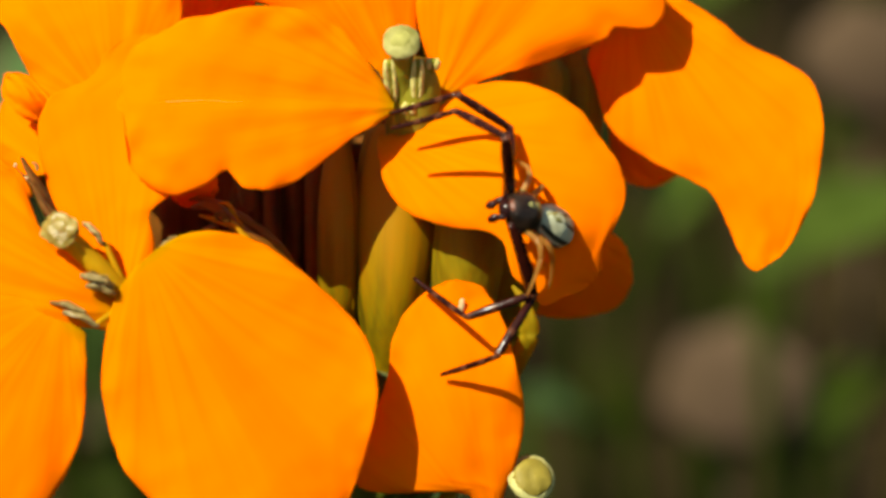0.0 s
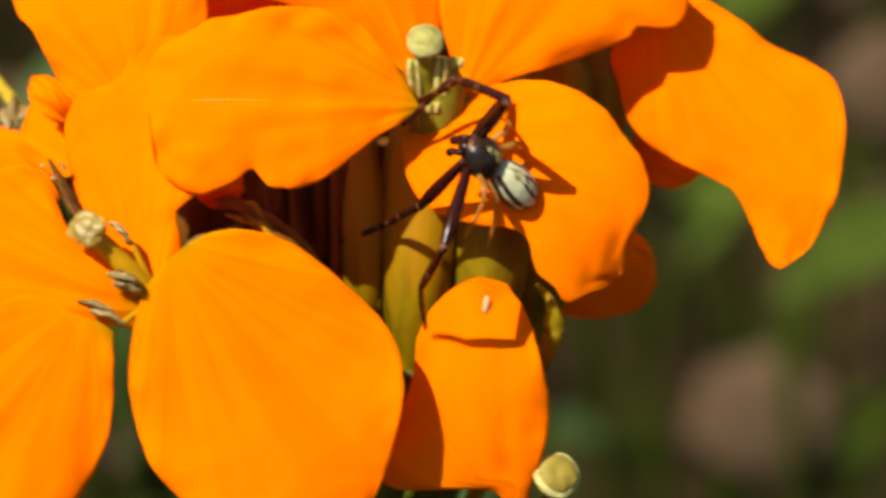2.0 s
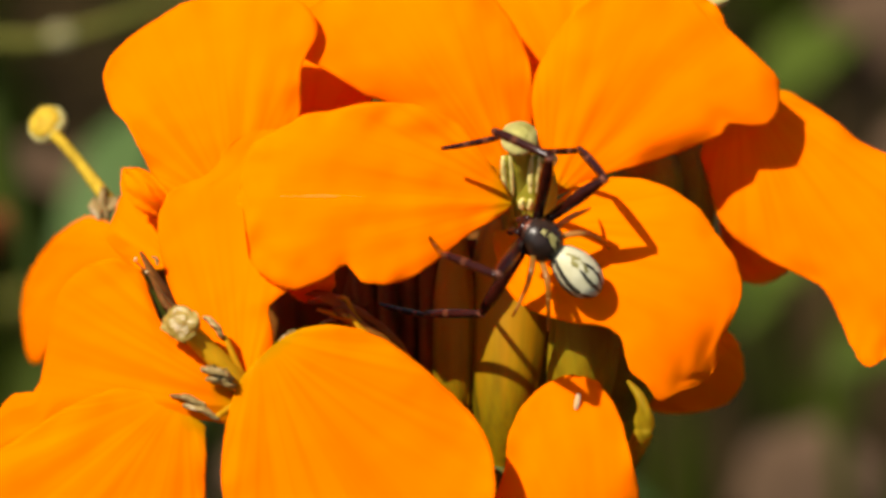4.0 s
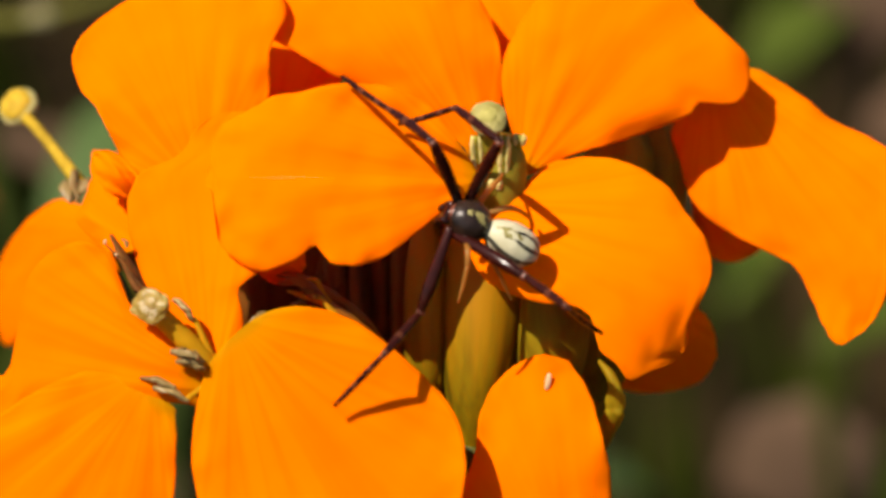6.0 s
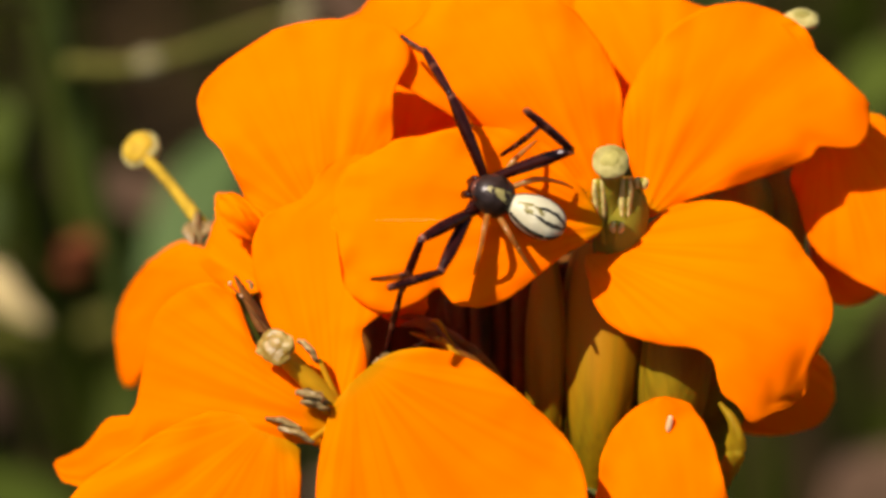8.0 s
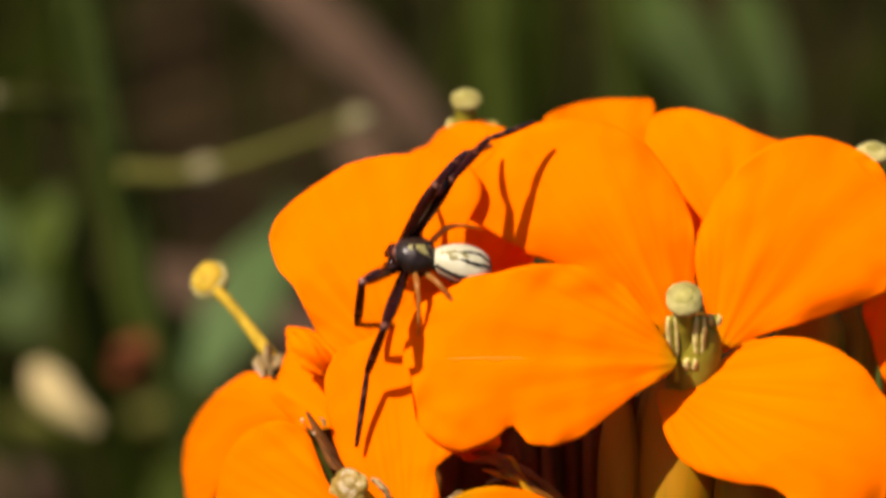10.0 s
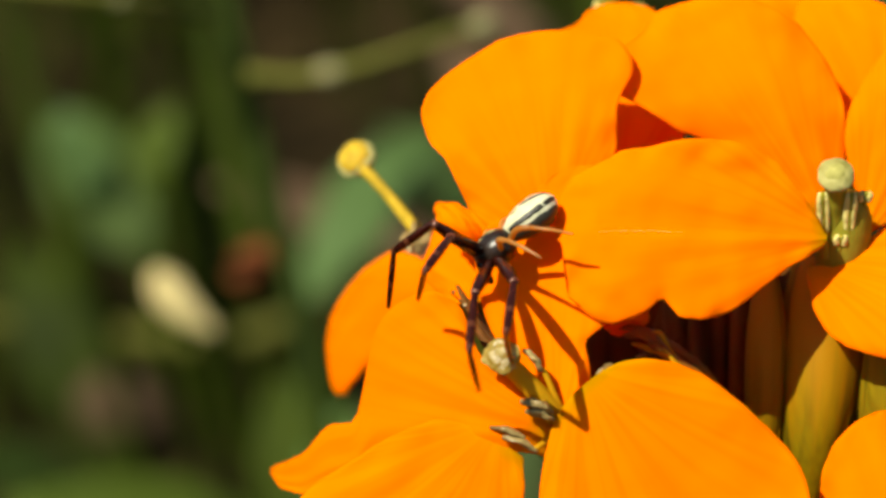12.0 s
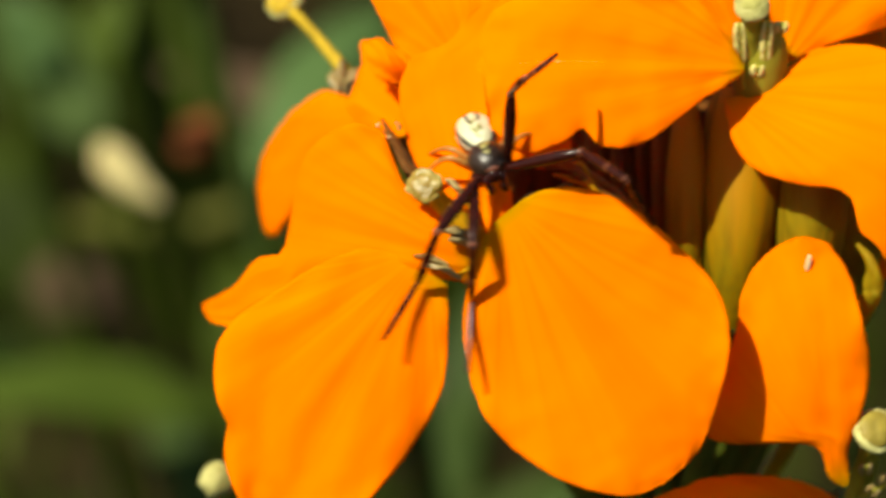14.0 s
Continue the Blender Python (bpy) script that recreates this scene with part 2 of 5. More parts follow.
SEPAL_TUBE = tube_material()
PISTIL = material("pistil", (0.30, 0.25, 0.018), 0.55, vary=0.25, grain=1500, bump=0.3, spec=0.2, sheer=0.35, second=(0.40, 0.36, 0.04))
ANTHER = material("anther", (0.47, 0.38, 0.085), 0.7, vary=0.25, grain=2600, bump=0.9, second=(0.60, 0.52, 0.19), spec=0.2)
HUSK = material("husk", (0.26, 0.14, 0.035), 0.35, vary=0.6, grain=3200, bump=1.0, second=(0.52, 0.38, 0.15), streak=0.5, spec=0.5, sheer=0.35)
STEM = material("stem", (0.07, 0.085, 0.008), 0.55, vary=0.3, grain=500, spec=0.2)
CARAPACE = material("carapace", (0.010, 0.005, 0.0035), 0.34, vary=0.5, grain=3000, bump=0.25, second=(0.026, 0.013, 0.008), spec=0.3)
LEG = material("leg", (0.010, 0.0018, 0.0012), 0.2, vary=0.5, grain=2500, bump=0.15, second=(0.036, 0.0058, 0.0034), spec=0.2)


def banded(name, bands):
    """Dark leg surface with paler reddish rings at the given places along the segment, in millimetres."""
    m = material(name, (0.010, 0.0018, 0.0012), 0.2, vary=0.5, grain=2500, bump=0.15, second=(0.036, 0.0058, 0.0034), spec=0.2)
    n, l = m.node_tree.nodes, m.node_tree.links
    b = n["Principled BSDF"]
    co, sp = n.new("ShaderNodeTexCoord"), n.new("ShaderNodeSeparateXYZ")
    l.new(co.outputs["Object"], sp.inputs[0])
    ramp = n.new("ShaderNodeValToRGB")
    mr = n.new("ShaderNodeMapRange")
    mr.inputs["From Max"].default_value = 2.5 * MM
    l.new(sp.outputs["X"], mr.inputs["Value"])
    l.new(mr.outputs[0], ramp.inputs[0])
    ramp.color_ramp.elements[0].color = ramp.color_ramp.elements[1].color = (0, 0, 0, 1)
    for a, c in bands:
        for x, v in ((a - 0.08, 0), (a, 1), (c, 1), (c + 0.08, 0)):
            ramp.color_ramp.elements.new(min(1, max(0, x / 2.5))).color = (v, v, v, 1)
    mix = n.new("ShaderNodeMix")
    mix.data_type = "RGBA"
    l.new(ramp.outputs[0], mix.inputs["Factor"])
    l.new(b.inputs["Base Color"].links[0].from_socket, mix.inputs["A"])
    mix.inputs["B"].default_value = (0.07, 0.02, 0.009, 1)
    l.new(mix.outputs["Result"], b.inputs["Base Color"])
    return m


LEG_TIBIA = banded("leg_tibia", ((1.25, 1.35), (2.1, 2.5)))
LEG_TARSUS = banded("leg_tarsus", ((0.0, 0.1), (0.55, 0.7), (1.35, 1.5)))
BAND = material("leg_band", (0.11, 0.03, 0.014), 0.4, vary=0.3, grain=2500)
RUST = material("rust", (0.10, 0.028, 0.008), 0.8, vary=0.3, grain=200, spec=0.1)
ABDOMEN = material("abdomen", (0.42, 0.40, 0.25), 0.5, vary=0.12, grain=1800, bump=0.25, second=(0.54, 0.53, 0.40), spec=0.3)
STRIPE = material("stripe", (0.015, 0.012, 0.006), 0.5, vary=0.4, grain=2500)
FAWN = material("fawn", (0.40, 0.19, 0.03), 0.3, vary=0.3, grain=2500, sheer=0.6, sheer_colour=(0.75, 0.32, 0.03), second=(0.52, 0.32, 0.08), spec=0.5)
CREAM = material("cream", (0.21, 0.18, 0.045), 0.45, vary=0.3, grain=2500, second=(0.34, 0.31, 0.12))
FLECK = material("fleck", (0.70, 0.56, 0.32), 0.4, vary=0.2, grain=2500, sheer=0.5)
SILK = material("silk", (0.85, 0.7, 0.4), 0.25, grain=3000)
# near-black brown: the shade under dense growth is put into the soil colour
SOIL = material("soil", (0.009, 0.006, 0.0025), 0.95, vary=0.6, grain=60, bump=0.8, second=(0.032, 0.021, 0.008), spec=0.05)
KNOT = material("twig_knot", (0.16, 0.15, 0.06), 0.7, vary=0.4, grain=400, second=(0.27, 0.25, 0.13), spec=0.1)
# green kept very dark, with the background's shade in the colour
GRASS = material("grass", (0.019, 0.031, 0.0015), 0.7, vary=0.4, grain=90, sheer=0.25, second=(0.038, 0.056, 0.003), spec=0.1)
LEAF = material("leaf", (0.055, 0.10, 0.028), 0.6, vary=0.35, grain=120, sheer=0.25, second=(0.09, 0.155, 0.045), spec=0.15)
LEAF_DEEP = material("leaf_deep", (0.03, 0.052, 0.009), 0.6, vary=0.4, grain=120, sheer=0.25, second=(0.05, 0.08, 0.016), spec=0.1)
LEAF_LIGHT = material("leaf_light", (0.055, 0.085, 0.008), 0.6, vary=0.4, grain=120, sheer=0.3, spec=0.15, second=(0.09, 0.13, 0.016))
DARK_STALK = material("dark_stalk", (0.010, 0.018, 0.001), 0.7, vary=0.4, grain=150, second=(0.022, 0.036, 0.002), spec=0.1)
TWIG = material("twig", (0.06, 0.06, 0.009), 0.7, vary=0.3, grain=150, second=(0.11, 0.11, 0.02), spec=0.1)
DRY = material("dry", (0.055, 0.034, 0.02), 0.9, vary=0.4, grain=90, second=(0.10, 0.063, 0.04), spec=0.05)
PALE = material("pale", (0.54, 0.44, 0.21), 0.7, vary=0.25, grain=200, sheer=0.2, spec=0.1)


# ---- builders ----
def mesh_object(name, bm, mat, parent=None, label=""):
    me = bpy.data.meshes.new(name)
    bmesh.ops.recalc_face_normals(bm, faces=bm.faces)
    bm.to_mesh(me)
    bm.free()
    me.materials.append(mat)
    for p in me.polygons:
        p.use_smooth = True
    ob = new(name, me)
    if parent:
        ob.parent = parent
        ob.matrix_parent_inverse = parent.matrix_world.inverted()
    if label:
        tagged(ob, label)
    return ob


part = mesh_object


def thing(name, place, label, category, group="", kind=""):
    e = new(name)
    e.empty_display_size = 0.002
    e.matrix_world = Matrix.Translation(place)
    return tagged(e, label, category, group, kind)


def spline(values, x):
    """Catmull-Rom through evenly spaced values, x from 0 to 1."""
    n = len(values) - 1
    f = min(max(x, 0), 1) * n
    i = min(int(f), n - 1)
    t = f - i
    p1, p2 = values[i], values[i + 1]
    p0 = values[i - 1] if i else 2 * p1 - p2
    p3 = values[i + 2] if i + 2 <= n else 2 * p2 - p1
    return 0.5 * (2 * p1 + (p2 - p0) * t + (2 * p0 - 5 * p1 + 4 * p2 - p3) * t * t + (3 * p1 - p0 - 3 * p2 + p3) * t ** 3)


PETALS = [0]


def petal(parent, base, tip, rise, left, right, tilt=0.0, cup=-0.4, ruffle=0.15, crimp=0.45, lip=0.0):
    """One petal: a claw-to-tip axis, the reach of each margin from that axis, and its rise towards the viewer."""
    PETALS[0] += 1
    seed = PETALS[0] * 7.3
    ns, nq = 60, 28
    b, e = Vector(base), Vector(tip)
    ax = (e - b)
    length = ax.length
    ax = ax / length
    sd = Vector((-ax.y, ax.x))
    bm = bmesh.new()
    uvl = bm.loops.layers.uv.new("along")
    top, low, coords = [], [], {}
    w0, w1, w2 = rise
    for i in range(ns + 1):
        th = i / ns
        s = (1 - math.cos(math.pi * th)) / 2
        lo, hi = spline(right, th), spline(left, th)
        edge = [0.05 * noise.noise((th * 14, seed, k)) + 0.04 * noise.noise((th * 39, seed, k + 1)) for k in (1.5, 8.5)]
        lo, hi = lo + edge[0], hi + edge[1]
        if hi - lo < 0.02:
            hi = lo + 0.02
        mid = 2 * w1 - 0.5 * w0 - 0.5 * w2
        line = (1 - s) ** 2 * w0 + 2 * s * (1 - s) * mid + s * s * w2
        rt, rl = [], []
        for j in range(nq + 1):
            x = 2 * j / nq - 1
            x = math.sin(x * math.pi / 2) * 0.4 + x * 0.6
            q = lo + (hi - lo) * (x + 1) / 2
            rim = max(abs(x), max(0.0, 2 * s - 1)) ** 3
            wave = noise.noise((q * 0.75 + seed, s * length * 0.75, 0.3)) * 0.5
            wave += noise.noise((q * 1.7, s * length * 1.7 + seed, 4.3)) * 0.22
            veinw = 0.012 * math.sin(x * 15 + noise.noise((x * 2.5, 0.5, seed)) * 5) * s * (1 - s) * 4
            w = line + tilt * q + 0.55 * cup * x * x * math.sin(math.pi * min(1, s * 1.1 + 0.05)) + ruffle * wave * (0.7 + 1.9 * rim)
            w += 0.10 * noise.noise((x * 2.2, s * 0.6, seed + 3)) * min(1, 3 * s)
            fan = math.atan2(q - (right[0] + left[0]) / 2, s * length + 0.5)
            w += 0.13 * noise.noise((fan * 6 + seed, s * 1.3, 9.1)) * math.sin(math.pi * min(1, s * 0.9 + 0.1))
            w -= 0.08 * rim * rim + lip * max(0.0, 2 * s - 1) ** 4
            hem = max(abs(x), max(0.0, 2.4 * s - 1.4)) ** 5 * min(1, 4 * s)
            w += veinw + crimp * hem * (noise.noise((q * 0.6 + seed, s * length * 0.6, 7.7)) + 0.15 * noise.noise((q * 1.5, s * length * 1.5, seed)))
            p = b + ax * (s * length) + sd * q
            rt.append(bm.verts.new(P(p.x, p.y, w)))
            rl.append(bm.verts.new(P(p.x, p.y, w - 0.02 - 0.07 * (1 - rim))))
            coords[rt[-1]] = coords[rl[-1]] = (fan * 0.42 + seed, s)
        top.append(rt)
        low.append(rl)
    for i in range(ns):
        for j in range(nq):
            bm.faces.new((top[i][j], top[i][j + 1], top[i + 1][j + 1], top[i + 1][j]))
            bm.faces.new((low[i][j], low[i + 1][j], low[i + 1][j + 1], low[i][j + 1]))
    loop = [(i, 0) for i in range(ns)] + [(ns, j) for j in range(nq)] + [(i, nq) for i in range(ns, 0, -1)] + [(0, j) for j in range(nq, 0, -1)]
    for (a, c), (d, f) in zip(loop, loop[1:] + loop[:1]):
        bm.faces.new((top[a][c], low[a][c], low[d][f], top[d][f]))
    for f in bm.faces:
        for lp in f.loops:
            lp[uvl].uv = coords[lp.vert]
    return part("petal", bm, PETAL, parent)


def sweep(points, radii, sides=10, squash=1.0, rough=0.0):
    """A bmesh tube through world points with a radius at each, closed and rounded at both ends."""
    bm = bmesh.new()
    n = len(points)
    steps = max(8, (n - 1) * 6)
    rings = []
    up = Vector((0.3, 0.5, 0.8))
    pts = [Vector([spline([p[k] for p in points], i / steps) for k in range(3)]) for i in range(steps + 1)]
    for i, c in enumerate(pts):
        r = max(1e-6, spline(radii, i / steps))
        t = (pts[min(i + 1, steps)] - pts[max(i - 1, 0)]).normalized()
        a = t.cross(up).normalized()
        b = t.cross(a)
        ring = []
        for k in range(sides):
            g = 2 * math.pi * k / sides
            rr = r * (1 + rough * noise.noise((c * 2500) + Vector((k, i * 0.3, 0))))
            ring.append(bm.verts.new(c + a * math.cos(g) * rr + b * math.sin(g) * rr * squash))
        rings.append(ring)
    for r0, r1 in zip(rings, rings[1:]):
        for k in range(sides):
            bm.faces.new((r0[k], r0[(k + 1) % sides], r1[(k + 1) % sides], r1[k]))
    bm.faces.new(rings[0])
    bm.faces.new(rings[-1][::-1])
    return bm


def tube(name, points, radii, mat, parent=None, label="", sides=10, squash=1.0, rough=0.0):
    """points in the cluster frame, radii in millimetres."""
    return part(name, sweep([P(*p) for p in points], [r * MM for r in radii], sides, squash, rough), mat, parent, label)


def shell(name, points, radii, a0, a1, mat, parent, label="", crease=0.05, thick=0.12):
    """A curved scale wrapped part of the way round a path in the cluster frame; angles in degrees, 90 faces the viewer."""
    bm = bmesh.new()
    uvl = bm.loops.layers.uv.new("along")
    level = {}
    ns, na = 26, 12
    outer, inner = [], []
    for i in range(ns + 1):
        s = i / ns
        c = [spline([p[k] for p in points], s) for k in range(3)]
        r = spline(radii, s)
        ro, ri = [], []
        for j in range(na + 1):
            x = 2 * j / na - 1
            a = radians(a0 + (a1 - a0) * (j / na) + 4 * noise.noise((s * 3, a0, 1)))
            rr = r * (1 - crease * x * x + 0.05 * noise.noise((x * 2.5, s * 1.5, a0)))
            ro.append(bm.verts.new(P(c[0] + rr * math.cos(a), c[1], c[2] + rr * math.sin(a))))
            ri.append(bm.verts.new(P(c[0] + (rr - thick) * math.cos(a), c[1], c[2] + (rr - thick) * math.sin(a))))
        for row in (ro, ri):
            for j, vert in enumerate(row):
                level[vert] = (radians(a0 + (a1 - a0) * j / na), s)
        outer.append(ro)
        inner.append(ri)
    for i in range(ns):
        for j in range(na):
            bm.faces.new((outer[i][j], outer[i][j + 1], outer[i + 1][j + 1], outer[i + 1][j]))
            bm.faces.new((inner[i][j], inner[i + 1][j], inner[i + 1][j + 1], inner[i][j + 1]))
        bm.faces.new((outer[i][0], outer[i + 1][0], inner[i + 1][0], inner[i][0]))
        bm.faces.new((outer[i][na], inner[i][na], inner[i + 1][na], outer[i + 1][na]))
    bm.faces.new([*outer[0], *inner[0][::-1]])
    bm.faces.new([*outer[ns], *inner[ns][::-1]])
    for f in bm.faces:
        for lp in f.loops:
            lp[uvl].uv = level[lp.vert]
    return part(name, bm, mat, parent, label)


def blob(name, place, size, mat, parent=None, label="", axis=(0, 1, 0), rough=0.12, seg=18):
    """A lumpy rounded body in the cluster frame: half sizes across, along the axis, and deep."""
    bm = bmesh.new()
    bmesh.ops.create_uvsphere(bm, u_segments=seg, v_segments=seg // 2 + 3, radius=1)
    z = Vector(axis).normalized()
    x = z.cross(Vector((0.13, 0.2, 1))).normalized()
    y = z.cross(x)
    for v in bm.verts:
        c = v.co * (1 + rough * noise.noise(v.co * 2.2 + Vector(place)))
        v.co = P(*(Vector(place) + x * c.x * size[0] + z * c.z * size[1] + y * c.y * size[2]))
    return part(name, bm, mat, parent, label)


# ---- the place ----
def ground():
    bm = bmesh.new()
    n = 90
    rows = []
    for i in range(n + 1):
        row = []
        for j in range(n + 1):
            a, b = 2 * i / n - 1, 2 * j / n - 1
            x, y = 60 * a ** 5 + 0.9 * a, 60 * b ** 5 + 0.9 * b + 0.4
            fall = math.exp(-(x * x + y * y) / 2)
            z = (0.018 * noise.noise((x * 7, y * 7, 0)) + 0.008 * noise.noise((x * 23, y * 23, 3))) * fall
            row.append(bm.verts.new((x, y, z)))
        rows.append(row)
    for r0, r1 in zip(rows, rows[1:]):
        for k in range(n):
            bm.faces.new((r0[k], r1[k], r1[k + 1], r0[k + 1]))
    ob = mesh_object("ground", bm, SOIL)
    tagged(ob, "bare brown garden soil with small clods, darkened for shade", "ground", kind="structure")


ground()


def leaf_mesh(length, width, droop, mat, root, heading, lean, name="leaf", parent=None, label=""):
    """A lance-shaped leaf with a midrib fold, from a world root point; millimetres and degrees."""
    bm = bmesh.new()
    rows = []
    h, le = radians(heading), radians(lean)
    out = Vector((math.cos(h), math.sin(h), 0))
    side = Vector((-math.sin(h), math.cos(h), 0))
    for i in range(17):
        s = i / 16
        wd = width * 0.5 * (math.sin(math.pi * min(1, s * 0.96 + 0.03)) ** 0.75)
        a = le - droop * s
        c = Vector(root) + (out * math.sin(s * 1.0) * math.cos(a) + Vector((0, 0, 1)) * s * math.sin(a)) * length * MM
        row = []
        for j in range(7):
            x = j / 3 - 1
            row.append(bm.verts.new(c + side * x * wd * MM + Vector((0, 0, 1)) * (abs(x) * 0.25 * wd + 0.1 * wd * noise.noise((s * 5, x, length))) * MM))
        rows.append(row)
    low = [[bm.verts.new(v.co - Vector((0, 0, 0.35 * MM))) for v in r] for r in rows]
    for i in range(16):
        for j in range(6):
            bm.faces.new((rows[i][j], rows[i][j + 1], rows[i + 1][j + 1], rows[i + 1][j]))
            bm.faces.new((low[i][j], low[i + 1][j], low[i + 1][j + 1], low[i][j + 1]))
        bm.faces.new((rows[i][0], rows[i + 1][0], low[i + 1][0], low[i][0]))
        bm.faces.new((rows[i][6], low[i][6], low[i + 1][6], rows[i + 1][6]))
    bm.faces.new([*rows[0], *low[0][::-1]])
    bm.faces.new([*rows[-1][::-1], *low[-1]])
    return mesh_object(name, bm, mat, parent, label)


# ---- blossoms ----
LABEL = "bright orange four-petalled wallflower blossom in the sunlit cluster"


def blossom(place, label=LABEL):
    return thing("wallflower_blossom", P(*place), label, "flower", "blossoms of the cluster")


def pistil(flower, base, top, radius, cap, cap_axis, dish=0.62):
    """Style with a capitate stigma."""
    b, t = Vector(base), Vector(top)
    style = tube("style", [b, b.lerp(t, 0.35), b.lerp(t, 0.75), t], [radius * 1.15, radius, radius * 0.85, radius * 0.95], PISTIL, flower)
    return stigma(t, cap, cap_axis, STIGMA, style, "pale yellow dished stigma", 0.42, dish)


def stigma(place, radius, axis, mat, parent, label, deep=0.42, dish=0.62, inner=None):
    """A round cushion with a shallow hollow in its face."""
    a = Vector(axis).normalized()
    ob = blob("stigma", place, (radius, radius * deep, radius), mat, parent, label, axis, 0.08, 28)
    blob("hollow", Vector(place) + a * radius * deep * 0.55, (radius * dish, radius * deep * 0.55, radius * dish * 0.94), inner or (OLD_STIGMA if dish > 0.7 else HOLLOW), ob, "", axis, 0.12, 20)
    return ob


def stamen(flower, base, top, length, mat=None, width=0.2):
    """Filament with a long two-lobed anther at its top."""
    b, t = Vector(base), Vector(top)
    d = (b - t).normalized()
    f = tube("stamen", [b, b.lerp(t, 0.5), t], [0.11, 0.1, 0.08], PISTIL, flower, sides=8)
    side = d.cross(Vector((0, 0, 1))).normalized() * width * 0.55
    for k in (-1, 1):
        o = side * k
        tube("anther", [t + o, t + d * length * 0.3 + o * 1.2, t + d * length * 0.75 + o, t + d * length + o * 0.8],
             [width * 0.3, width * 0.55, width * 0.55, width * 0.2], mat or ANTHER, f, sides=9, rough=0.25)
    return f


# main blossom
main = blossom((3.1, 1.5, 0))
petal(main, (2.66, 2.21), (-5.99, 2.01), (3.1, 4.1, 4.1),
      (0.04, 0.04, 0.12, 0.25, 0.36, 0.47, 0.59, 0.73, 0.94, 1.22, 1.52, 1.85, 2.15, 2.34, 2.45, 2.41, 2.29, 1.77, 2.07, 2.28, 2.44, 2.53, 2.47, 2.33, 2.09, 1.82, 1.54, 0.06, -0.09, -0.20, -0.20),
      (-0.24, -0.24, -0.40, -0.65, -0.91, -1.21, -1.57, -1.98, -2.43, -2.74, -2.94, -3.11, -3.25, -3.31, -3.32, -3.31, -3.27, -3.16, -3.08, -3.02, -2.94, -2.75, -2.56, -2.41, -2.27, -2.13, -1.85, -1.44, -1.02, -0.73, -0.73), tilt=0.12, cup=0.0, ruffle=0.25, crimp=0.5, lip=0.45)
petal(main, (2.51, 3.04), (-1.88, 10.31), (0.6, 0.9, -0.3),
      (-0.01, -0.01, 0.02, 0.05, 0.07, 0.09, 0.15, 0.20, 0.28, 0.39, 0.56, 0.74, 0.96, 1.25, 1.64, 2.07, 2.44, 2.67, 2.88, 3.11, 3.34, 3.55, 3.70, 3.73, 3.63, 3.43, 2.08, 1.70, 1.42, 1.25, 1.25),
      (-0.37, -0.37, -0.58, -0.88, -1.15, -1.34, -1.52, -1.71, -1.92, -2.14, -2.36, -2.55, -2.70, -2.81, -2.87, -2.90, -2.91, -2.87, -2.78, -2.67, -2.48, -2.25, -1.99, -1.69, -1.30, -0.91, -0.48, -0.01, 0.41, 0.70, 0.70), tilt=0.25, cup=-0.40)
petal(main, (4.27, 2.54), (9.29, 8.91), (0.6, 0.5, -0.5),
      (0.18, 0.18, 0.30, 0.49, 0.72, 0.98, 1.30, 1.67, 2.05, 2.44, 2.74, 2.96, 3.09, 3.19, 3.27, 3.32, 3.35, 3.35, 3.33, 3.27, 3.13, 2.94, 2.74, 2.50, 2.23, 1.96, 1.64, 1.26, 0.87, 0.52, 0.52),
      (0.02, 0.02, -0.02, -0.08, -0.16, -0.26, -0.38, -0.51, -0.67, -0.88, -1.13, -1.41, -1.70, -1.97, -2.24, -2.51, -2.74, -2.90, -2.87, -3.53, -3.90, -3.94, -3.84, -3.66, -3.44, -3.10, -0.98, -0.66, -0.41, -0.24, -0.24), tilt=-0.05, cup=-0.40, ruffle=0.12)
petal(main, (3.01, 2.18), (8.59, -3.53), (1.2, 4.1, 3.5),
      (-1.06, -1.06, -0.96, -0.78, -0.58, -0.32, 1.81, 2.28, 2.67, 3.02, 3.31, 3.51, 3.69, 3.81, 3.89, 3.93, 3.85, 3.76, 3.73, 3.69, 3.59, 3.39, 3.14, 2.69, 2.03, 1.49, 1.25, 1.06, 0.88, 0.69, 0.69),
      (-1.25, -1.25, -1.32, -1.43, -1.55, -1.69, -1.84, -1.99, -2.14, -2.26, -2.25, -2.16, -2.02, -1.84, -1.57, -1.21, -0.88, -0.73, -0.79, -1.02, -1.22, -1.22, -1.15, -1.18, -1.24, -1.12, -0.64, -0.30, -0.06, 0.09, 0.09), tilt=-0.10, cup=-0.35, ruffle=0.08)
pistil(main, (3.1, 1.5, 1.0), (2.9, 4.3, 3.6), 0.42, 0.6, (0.0, 0.4, 0.9))
tube("tube", [(3.2, 1.1, 0.7), (3.25, 2.0, 1.4), (3.3, 3.1, 2.1), (3.3, 3.8, 2.3)], [0.75, 0.92, 0.88, 0.6], PISTIL, main, "olive-green flower throat", 16, 0.8)
stamen(main, (2.7, 1.7, 1.9), (2.5, 3.75, 3.3), 1.6, None, 0.18)
stamen(main, (3.35, 1.6, 1.9), (3.42, 3.75, 3.4), 1.6, None, 0.18)
stamen(main, (3.1, 1.7, 1.9), (3.15, 2.4, 2.6), 0.45, None, 0.2)
stamen(main, (3.75, 2.0, 1.6), (3.9, 3.8, 3.0), 0.42, None, 0.2)
